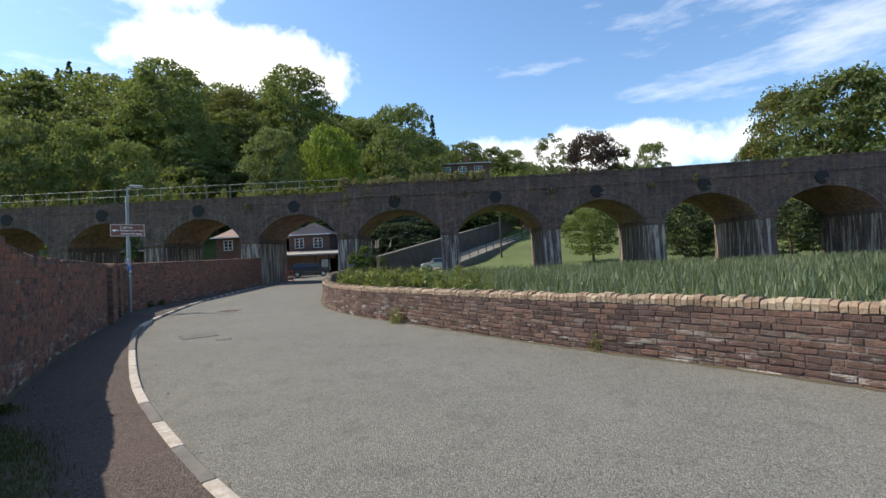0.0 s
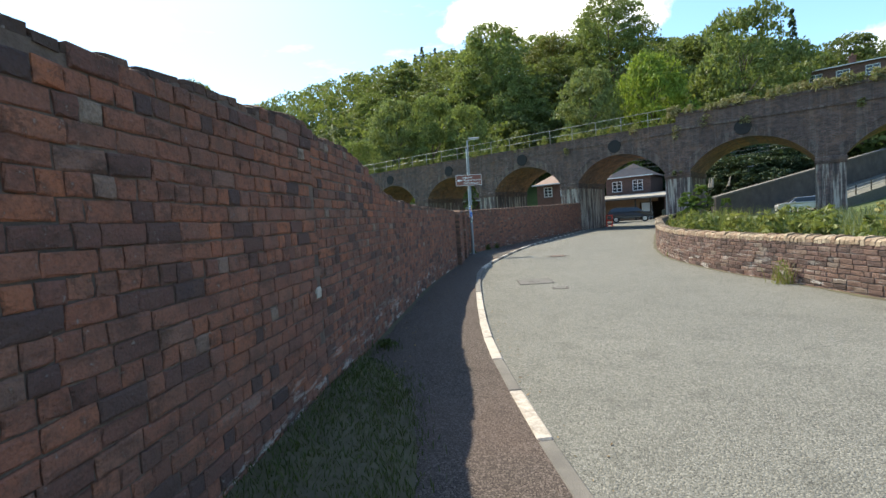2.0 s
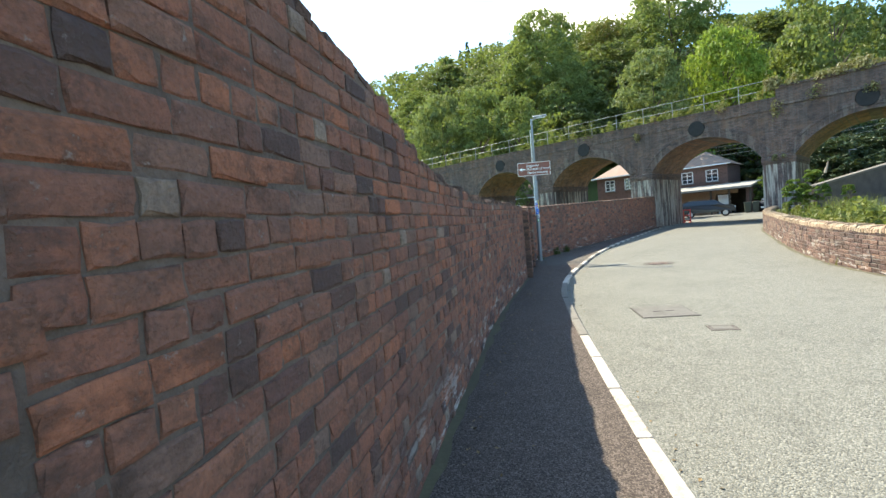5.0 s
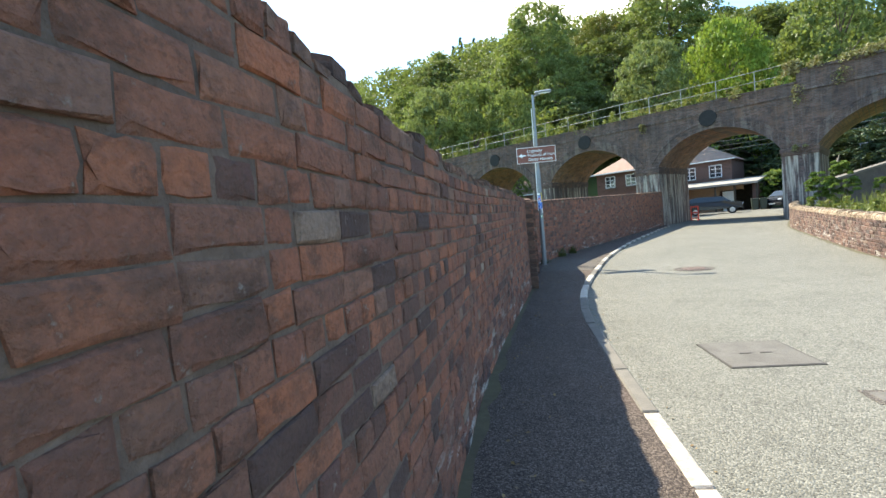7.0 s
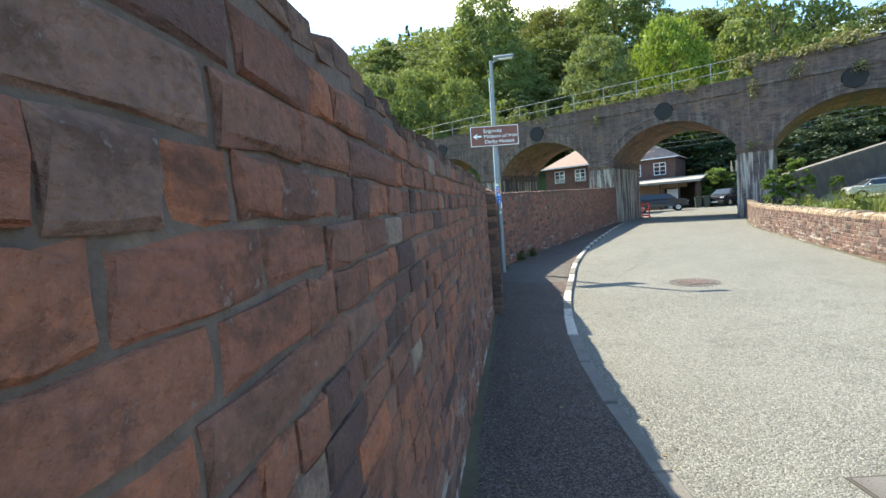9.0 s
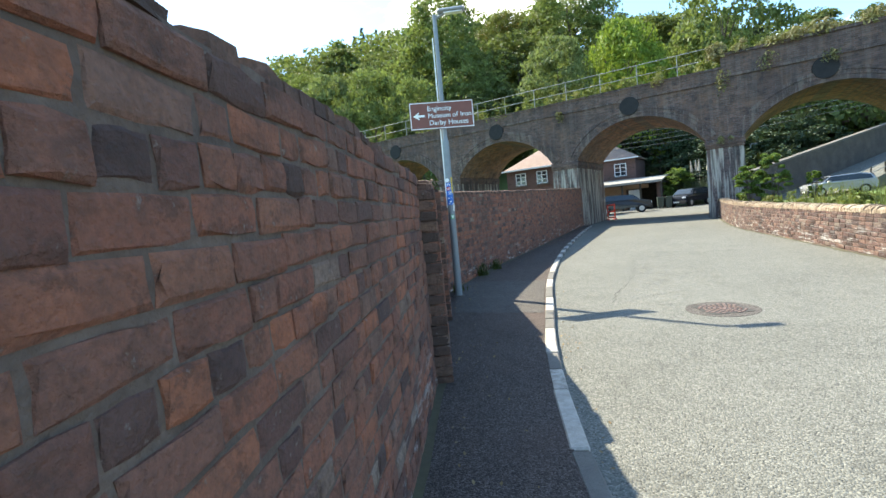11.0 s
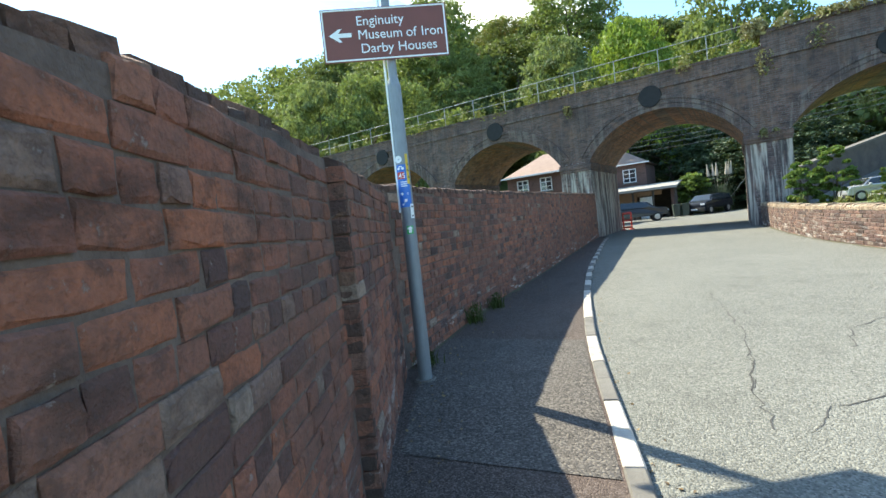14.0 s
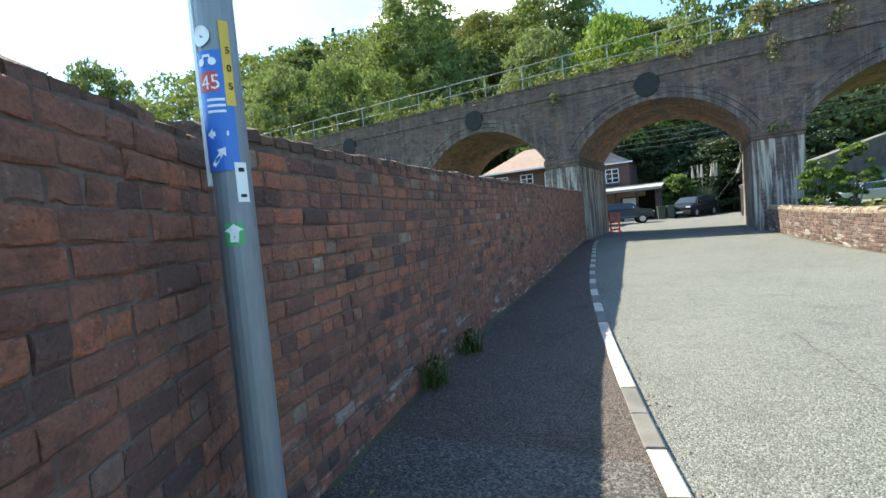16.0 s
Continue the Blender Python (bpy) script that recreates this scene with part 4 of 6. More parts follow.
def make_tree(name, label, material, height, width, base, shape, clumps=150, per=42, leaf=0.2, seed=0):
    r = np.random.default_rng(seed)
    root = thing(name, Matrix.Identity(4), label, "tree", "trees on the hillside")
    bm = bmesh.new()
    trunk_r = 0.018 * height + 0.06
    prev = Vector((0, 0, -0.6))
    for i in range(4):
        nxt = Vector((r.normal() * 0.02 * height * 0.3, r.normal() * 0.02 * height * 0.3, height * 0.82 * (i + 1) / 4))
        tube(bm, prev, nxt, trunk_r * (1 - i * 0.22), trunk_r * (1 - (i + 1) * 0.22), 8)
        prev = nxt
    for i in range(9):
        z = base + (height - base) * r.uniform(0.0, 0.65)
        ang = r.uniform(0, 6.28)
        reach = width * r.uniform(0.2, 0.4)
        tube(bm, (0, 0, z), (reach * math.cos(ang), reach * math.sin(ang), z + reach * (0.2 if shape == "cone" else 0.8)), trunk_r * 0.38, trunk_r * 0.1, 5)
    part("trunk", bm, M_BARK, root, "brown trunk and limbs")
    p, n = crown_points(r, clumps, per, height, width, base, shape)
    v, f = leaf_cards(p, n, r.uniform(0.7, 1.35, size=len(p)) * leaf, r)
    mesh_part("crown", v.tolist(), f.tolist(), material, root, "leafy crown")
    return root


L_MID = leaf_material("leaves_mid_green", (0.090, 0.125, 0.038), (0.224, 0.282, 0.096), 0.46)
L_DARK = leaf_material("leaves_dark_green", (0.064, 0.090, 0.032), (0.160, 0.198, 0.070), 0.4)
L_LIGHT = leaf_material("leaves_bright_green", (0.115, 0.192, 0.026), (0.320, 0.410, 0.070), 0.48)
L_OLIVE = leaf_material("leaves_olive", (0.102, 0.134, 0.049), (0.256, 0.301, 0.122), 0.45)
L_AUTUMN = leaf_material("leaves_turning", (0.064, 0.090, 0.023), (0.179, 0.192, 0.051), 0.3, (0.282, 0.166, 0.038))
L_PURPLE = leaf_material("leaves_copper", (0.038, 0.019, 0.023), (0.109, 0.051, 0.051), 0.2)
# conifer needles; also the darkened leaves of the shadowed wood behind the arches
L_CONIFER_SHADE = leaf_material("needles_and_shaded_leaves", (0.023, 0.044, 0.020), (0.058, 0.090, 0.038), 0.12)

KINDS = {
    "mid": ("broadleaf_tree", "full mid-green broadleaf tree on the hillside", L_MID, 13.0, 10.5, 2.0, "round", 190, 72, 0.178, 21),
    "mid2": ("broadleaf_tree", "tall loose green broadleaf tree on the hillside", L_MID, 16.0, 10.0, 3.0, "tall", 190, 72, 0.185, 22),
    "dark": ("broadleaf_tree", "dark green tree in the wood", L_DARK, 13.0, 9.5, 2.0, "round", 170, 72, 0.185, 23),
    "light": ("broadleaf_tree", "bright yellow-green rounded tree behind the viaduct", L_LIGHT, 10.0, 9.5, 1.6, "round", 190, 75, 0.155, 24),
    "olive": ("willow_tree", "pale olive willow behind the viaduct", L_OLIVE, 11.0, 8.0, 1.0, "tall", 180, 75, 0.148, 25),
    "autumn": ("broadleaf_tree", "broad tree with leaves beginning to turn brown", L_AUTUMN, 15.0, 13.0, 1.5, "round", 220, 75, 0.192, 26),
    "purple": ("copper_beech", "dark purple copper beech beyond the viaduct", L_PURPLE, 12.0, 10.0, 2.0, "round", 170, 72, 0.170, 27),
    "cone": ("conifer_tree", "dark pointed conifer standing on the ridge", L_CONIFER_SHADE, 14.0, 5.0, 1.0, "cone", 150, 59, 0.148, 28),
    # round trees of the wood in shadow: the shade is in the leaf colour
    "shade_wood": ("evergreen_tree", "tree of the wood behind the arches, its shade put into dark leaves", L_CONIFER_SHADE, 12.0, 9.0, 1.0, "round", 170, 72, 0.178, 30),
    "open": ("pine_tree", "sparse open-crowned pine beyond the viaduct", L_DARK, 13.0, 7.5, 4.0, "tall", 55, 72, 0.148, 29),
}
# kind, x, y, top height, width scale
TREES = [
    ("shade_wood", -16.5, 75.5, 9.5, 8.0),
    ("shade_wood", -10.5, 74.5, 9.0, 8.5),
    ("shade_wood", -22.5, 78, 10.5, 8.5),
    ("shade_wood", -6, 73.5, 8.0, 8),
    ("shade_wood", -29, 77, 10.5, 8.5),
    ("mid", -9.5, 77.5, 11.0, 7.0),
    ("mid2", -50.4, 82.5, 37.2, 14.9),
    ("mid2", -33.6, 101.3, 43.1, 14.6),
    ("olive", -26.9, 70.8, 21.5, 8.4),
    ("light", -20.1, 77.1, 22.6, 11.0),
    ("mid", -9.4, 85.1, 27.8, 13.7),
    ("cone", -4.3, 113.5, 35.7, 4.1),
    ("mid", -47.4, 59.0, 19.6, 8.5),
    ("olive", -52.7, 57.0, 20.3, 8.2),
    ("mid", -40.6, 59.1, 17.0, 7.8),
    ("dark", -38.8, 76.4, 18.8, 11.9),
    ("dark", -41.1, 93.1, 31.8, 12.3),
    ("autumn", -47.0, 103.6, 39.7, 13.7),
    ("dark", 3.4, 119.5, 29.8, 10.0),
    ("dark", 9.9, 113.1, 27.0, 5.7),
    ("mid", 14.5, 112.6, 25.8, 7.4),
    ("open", 18.3, 87.5, 23.1, 6.4),
    ("purple", 26.2, 89.6, 23.1, 10.1),
    ("open", 30.8, 88.0, 21.0, 4.8),
    ("mid", 34.9, 84.3, 19.4, 6.3),
    ("autumn", 46.4, 65.3, 21.6, 13.0),
    ("dark", 45.7, 56.7, 20.2, 12.4),
    ("autumn", 43.5, 69.4, 15.5, 7.0),
    ("mid", 51.6, 56.8, 19.1, 13.1),
    ("mid", 15.7, 56.2, 6.3, 5.9),
    ("shade_wood", 22.4, 48.2, 5.7, 5.3),
    ("mid", 26.3, 53.0, 6.8, 6.8),
    ("shade_wood", 29.5, 43.9, 5.0, 5.6),
    ("mid", 35.7, 49.4, 6.2, 5.7),
    ("shade_wood", -9.0, 69.1, 6.8, 9.8),
    ("shade_wood", -8.0, 69.6, 6.6, 8.0),
    ("shade_wood", -4.2, 76.0, 8.4, 9.0),
    ("olive", -69.3, 34.3, 22.6, 8.0),
    ("mid", -67.5, 38.5, 18.6, 8.5),
    ("olive", -64.5, 42.9, 20.0, 7.5),
    ("cone", -89.9, 109.5, 51.9, 4.5),
    ("cone", -88.2, 113.4, 52.1, 3.9),
    ("cone", -90.2, 106.6, 49.2, 3.9),
    ("mid", -54.0, 49.9, 13.3, 7.2),
    ("olive", -62.5, 52.3, 14.1, 7.6),
    ("mid2", -79.0, 78.8, 30.4, 11.5),
    ("dark", -80.3, 88.7, 37.9, 12.9),
    ("mid", -21.1, 94.4, 24.4, 9.0),
    ("dark", -21.7, 119.7, 36.9, 11.5),
    ("mid", -74.1, 53.7, 13.0, 9.1),
    ("dark", -86.9, 52.1, 11.5, 9.5),
    ("mid", -44.0, 78.2, 26.0, 10.3),
    ("dark", -63.7, 86.8, 33.7, 13.6),
]


def plant_trees():
    masters = {}
    for i, (kind, x, y, top, wide) in enumerate(TREES):
        g = terrain(x, y)
        h = max(4.0, top - g)
        base_h, base_w = KINDS[kind][3], KINDS[kind][4]
        m = pose(x, y, top - h, 0, 0, (i * 77) % 360) @ Matrix.Diagonal((wide / base_w, wide / base_w, h / base_h, 1))
        if kind not in masters:
            masters[kind] = make_tree(*KINDS[kind])
            masters[kind].matrix_world = m
        else:
            ob = copy_thing(masters[kind], Matrix.Identity(4))
            ob.matrix_basis = m


plant_trees()


def make_woodland():
    """The far wood: one thick cover of crowns on the hill."""
    r = np.random.default_rng(77)
    ridge_az = [-72, -66, -60, -54, -51, -45, -39.5, -35, -29, -23, -17, -14, -6, 0, 6.5, 20]
    ridge_el = [13, 14.6, 14, 15.4, 16.4, 17.8, 18.8, 19.2, 19.8, 20, 19.6, 17, 16, 13.2, 12, 10.8]
    pts, nrm, size = [], [], []
    tries = 0
    crowns = 0
    while crowns < 950 and tries < 9000:
        tries += 1
        d = r.uniform(80, 200)
        az = radians(r.uniform(-72, 20))
        x, y = d * math.sin(az), d * math.cos(az)
        g = terrain(x, y)
        if y < 66 or g < 1.0:
            continue
        # the tree line falls away to both sides of the hill
        line = 1.5 + math.hypot(x + 1.3, y - 2.6) * math.tan(radians(float(np.interp(math.degrees(math.atan2(x + 1.3, y - 2.6)), ridge_az, ridge_el))))
        h = min(r.uniform(9, 14) * (0.65 if az > 0.0 else 1), line - g)
        if h < 3.5:
            continue
        crowns += 1
        w = r.uniform(7, 10.5)
        for k in range(16):
            ang, t = r.uniform(0, 6.28), r.uniform(0.25, 1)
            rad = math.sin(math.pi * (0.2 + 0.75 * t)) * w / 2 * r.uniform(0.6, 1)
            c = np.array([x + rad * math.cos(ang), y + rad * math.sin(ang), g + h * t])
            q = r.normal(size=(14, 3))
            q /= np.linalg.norm(q, axis=1)[:, None]
            q[:, 2] = np.abs(q[:, 2])
            pts.append(c + q * w * 0.15)
            nrm.append(q)
            size.append(r.uniform(0.24, 0.48, size=14))
    v, f = leaf_cards(np.concatenate(pts), np.concatenate(nrm), np.concatenate(size), r, 0.7)
    ob = mesh_part("woodland", v.tolist(), f.tolist(), L_WOOD, None, "dense mixed woodland covering the hill", "stuff")
    tagged(ob, category="woodland")


L_WOOD = leaf_material("leaves_woodland", (0.068, 0.10, 0.032), (0.18, 0.225, 0.07), 0.45, (0.21, 0.21, 0.06))
make_woodland()
make_wall_a()
make_wall_b()
make_low_wall()

# ---- plants near the road ----


def blades(r, places, h0, h1, w0, w1, bend_by=0.25, z=0.0):
    """Long leaves, three triangles each, leaning at random."""
    n = len(places)
    places = np.asarray(places)
    ang = r.uniform(0, 2 * math.pi, n)
    face = r.uniform(0, 2 * math.pi, n)
    h = r.uniform(h0, h1, n)
    w = r.uniform(w0, w1, n) / 2
    lean = r.uniform(0.1, 1.0, n) * bend_by * h
    base = np.column_stack([places[:, 0], places[:, 1], np.full(n, z) if places.shape[1] == 2 else places[:, 2]])
    side = np.column_stack([np.cos(face), np.sin(face), np.zeros(n)]) * w[:, None]
    push = np.column_stack([np.cos(ang) * lean, np.sin(ang) * lean, np.zeros(n)])
    up = np.zeros((n, 3))
    up[:, 2] = h
    v = np.stack([base - side, base + side, base + up * 0.6 + push * 0.35 + side * 0.8, base + up * 0.6 + push * 0.35 - side * 0.8, base + up + push], axis=1).reshape(-1, 3)
    k = np.arange(n)[:, None] * 5
    quads = (k + np.array([0, 1, 2, 3])).tolist()
    tris = (k + np.array([3, 2, 4])).tolist()
    return v.tolist(), quads + tris


def make_field():
    edge = along(LOW, -2.0, 38.0, 60, 0.34)
    far = [(60.0, -2.0 + 34.0 * i / 60) for i in range(61)]
    v, f = strip(edge, far, 0.18, 5)
    tagged(mesh_part("field", v, f, M_SOIL, None, "dark damp soil of the reed bed", "structure"), category="field")
    r = np.random.default_rng(5)
    pts = []
    while len(pts) < 42000:
        y = r.uniform(3.0, 37.5)
        x = -9 + 50 * r.uniform(0, 1) ** 1.35
        lx = LOW.at(LOW.s_at_y(y)).x + 0.45 + (0.5 if y > 14 else 0)
        if x < lx or y > FACE_Y(x) - 0.3 or x > 34:
            continue
        dist = math.hypot(x + 0.6, y - 1.6)
        if r.uniform() > min(1.0, 15.0 / dist):
            continue
        # weeds take over by the bend of the wall
        if x < -1.5 + r.normal() * 1.2:
            continue
        pts.append((x, y))
    v, f = blades(r, pts, 0.28, 0.74, 0.03, 0.06, 0.4, 0.18)
    ob = mesh_part("reed_bed", v, f, M_REED, None, "dense blue-green reeds filling the bed behind the low wall", "stuff")
    tagged(ob, category="reeds")


def leafy_mass(name, label, category, places, material, r, per=60, leaf=0.07, kind="stuff", stems=True):
    """Clumps of leaves at (x, y, z, radius, height)."""
    pts, nrm = [], []
    for x, y, z, rad, h in places:
        n = int(per)
        q = r.normal(size=(n, 3))
        q /= np.linalg.norm(q, axis=1)[:, None]
        t = r.uniform(0, 1, size=n) ** 0.8
        p = np.column_stack([x + q[:, 0] * rad * (1 - 0.5 * t) * r.uniform(0.3, 1, n), y + q[:, 1] * rad * (1 - 0.5 * t) * r.uniform(0.3, 1, n), z + h * t])
        pts.append(p)
        nrm.append(q + np.array([0, 0, 0.5]))
    pts, nrm = np.concatenate(pts), np.concatenate(nrm)
    v, f = leaf_cards(pts, nrm, r.uniform(0.6, 1.4, len(pts)) * leaf, r, 0.45)
    v, f = v.tolist(), f.tolist()
    if stems:
        sv, sf = blades(r, [(x + r.normal() * rad * 0.3, y + r.normal() * rad * 0.3, z) for x, y, z, rad, h in places for _ in range(4)], 0.7 * places[0][4], 1.15 * places[0][4], 0.012, 0.02, 0.15)
        k = len(v)
        v += sv
        f += [[i + k for i in q] for q in sf]
    ob = mesh_part(name, v, f, material, None, label, kind)
    return tagged(ob, category=category)


def make_weeds():
    r = np.random.default_rng(9)
    places = []
    for i in range(260):
        y = r.uniform(12.8, 36)
        lx = LOW.at(LOW.s_at_y(y)).x
        x = lx + 0.55 + r.uniform(0, 1) ** 1.5 * 4.0
        if x > 0.5:
            continue
        if y > 20 and i % 5 > 1:
            continue
        places.append((x, y, 0.15, 0.28, r.uniform(0.45, 1.2) * (0.75 if y > 20 else 1)))
    leafy_mass("weed_bank", "tall yellow-green weeds behind the bend of the wall", "weeds", places, M_WEED, r, 70, 0.075)
    v, f = blades(r, [(x + r.uniform(-0.6, 0.6), y + r.uniform(-0.5, 0.5), 0.15) for x, y, z, rad, h in places for _ in range(26) if x > LOW.at(LOW.s_at_y(y)).x + 1.5], 0.5, 1.25, 0.012, 0.022, 0.3)
    tagged(mesh_part("tall_grass", v, f, M_WEED, None, "long yellowing grass among the weeds", "stuff"), category="grass")
    # leafy shrubs by the pier
    for x, y, h, w, n in ((-8.1, 37.0, 2.1, 1.1, 55), (-7.35, 36.8, 2.5, 1.1, 55), (-5.9, 36.4, 1.7, 0.5, 22)):
        p, q = crown_points(r, n, 95, h, w, 0.35, "round")
        v, f = leaf_cards(p + np.array([x, y, 0.15]), q, r.uniform(0.6, 1.3, len(p)) * 0.062, r)
        root = thing("shrub", pose(x, y, 0.15), "bright green leafy shrub at the foot of the pier", "shrub", "shrubs by the pier")
        ob = mesh_part("foliage", v.tolist(), f.tolist(), M_BUSH, root)
        ob.matrix_parent_inverse = root.matrix_world.inverted()
        bm = bmesh.new()
        for i in range(5):
            tube(bm, (0, 0, -0.1), (r.normal() * 0.3 * w * 0.6, r.normal() * 0.3 * w * 0.6, h * 0.7), 0.03, 0.01, 5)
        part("stems", bm, M_BARK, root)
    # small tufts in wall feet and joints
    for x, y, z, rad, h, m in ((1.55, 9.0, 0.0, 0.13, 0.28, M_WEED), (-2.15, 13.1, 0.0, 0.2, 0.42, M_WEED), (-13.33, 20.75, 0.05, 0.16, 0.28, M_GRASS), (-13.48, 21.7, 0.05, 0.14, 0.24, M_GRASS), (-12.9, 18.95, 0.05, 0.12, 0.16, M_GRASS), (-5.75, 6.75, 0.05, 0.2, 0.1, M_GRASS), (-5.0, 17.9, 0.0, 0.14, 0.2, M_WEED)):
        ob = leafy_mass("weed_tuft", "small weed tuft rooted at the foot of the wall", "weed", [(x, y, z, rad, h)], m, r, 110, 0.026, "stuff", False)
        v, f = blades(r, np.column_stack([x + r.normal(size=60) * rad * 0.5, y + r.normal(size=60) * rad * 0.5, np.full(60, z)]), h * 0.5, h * 1.15, 0.006, 0.014, 0.6)
        mesh_part("grass_blade_tuft", v, f, m, ob, kind="stuff")


def make_verge():
    r = np.random.default_rng(31)
    wall = along(WALL_A, -3.0, 6.35, 40, 0.02)
    outer = []
    for (x, y) in wall:
        w = float(np.interp(y, [4.0, 4.7, 5.36, 6.0, 6.3], [1.2, 1.08, 0.86, 0.5, 0.04]))
        outer.append((x + 0.84 * w, y + 0.54 * w * 0.6))
    n = len(wall)
    verts, faces = [], []
    for i, (a, b) in enumerate(zip(wall, outer)):
        verts += [(a[0], a[1], 0.07 * (1 - smooth(5.0, 7.2, a[1])) + 0.06), ((a[0] + b[0]) / 2, (a[1] + b[1]) / 2, 0.05 * (1 - smooth(5.0, 7.2, a[1])) + 0.06), (b[0], b[1], 0.058)]
    for i in range(n - 1):
        for j in range(2):
            faces.append((3 * i + j, 3 * i + j + 1, 3 * i + j + 4, 3 * i + j + 3))
    tagged(mesh_part("verge", verts, faces, M_SOIL, None, "shaded strip of earth along the tall wall", "structure", True), category="verge")
    pts = []
    while len(pts) < 22000:
        i = int(r.integers(8, n))
        f = r.uniform(0, 1)
        a, b = wall[i], outer[i]
        x, y = a[0] + (b[0] - a[0]) * f + r.normal() * 0.06, a[1] + (b[1] - a[1]) * f + r.normal() * 0.12
        if y > 6.1 + 0.25 * r.normal():
            continue
        pts.append((x, y, (0.07 * (1 - f) * (1 - smooth(5.0, 7.2, y)) + 0.055)))
    v, f = blades(r, pts, 0.02, 0.07, 0.004, 0.009, 0.9)
    tagged(mesh_part("verge_grass", v, f, M_GRASS, None, "short dark grass in the shade of the tall wall", "stuff"), category="grass")


def make_deck_plants():
    """Self-sown plants on the viaduct: low band on the deck and clumps on its face."""
    r = np.random.default_rng(41)
    places = [(x, FACE_Y(x) + r.uniform(0.1, 1.0), 7.05, 0.4, r.uniform(0.35, 0.9)) for x in r.uniform(-46, -9, 70)]
    leafy_mass("deck_weeds", "weeds growing along the railway deck", "weeds", places, M_WEED, r, 60, 0.09)
    places = [(x, FACE_Y(x) + r.uniform(-0.05, 0.5), 7.55, 0.45, r.uniform(0.3, 0.85)) for x in r.uniform(-9.5, 2.0, 75)]
    leafy_mass("parapet_weeds", "tall dry weeds along the top of the parapet", "weeds", places, M_DRYWEED, r, 80, 0.09)
    for x, z, rad, h in ((-20.6, 6.55, 0.75, 1.55), (-11.9, 6.75, 0.5, 0.85), (-25.9, 6.9, 0.8, 0.8), (-16.8, 5.9, 0.4, 0.7), (-8.9, 5.7, 0.5, 1.3), (-7.2, 6.4, 0.6, 1.0), (-4.9, 6.3, 0.4, 0.7), (0.4, 6.2, 0.3, 0.6), (7.3, 6.1, 0.3, 0.5), (14.9, 6.1, 0.3, 0.5), (17.8, 6.3, 0.35, 0.8), (24.0, 7.0, 0.25, 0.4), (-6.1, 4.0, 0.3, 0.5), (-9.2, 3.5, 0.4, 0.4)):
        c = [(x + r.normal() * rad * 0.4, FACE_Y(x) - 0.12 - r.uniform(0, 0.15), z + r.uniform(0, 0.3) * h, rad * 0.6, h * 0.7) for _ in range(5)]
        ob = leafy_mass("wall_plant", "straggling plant rooted in the viaduct brickwork", "plant", c, M_DRYWEED if x > -18 else M_WEED, r, 34, 0.06, "", False)
        tagged(ob, group="plants on the viaduct", kind="stuff")


make_field()
make_weeds()
make_verge()
make_deck_plants()

# ---- sign post ----


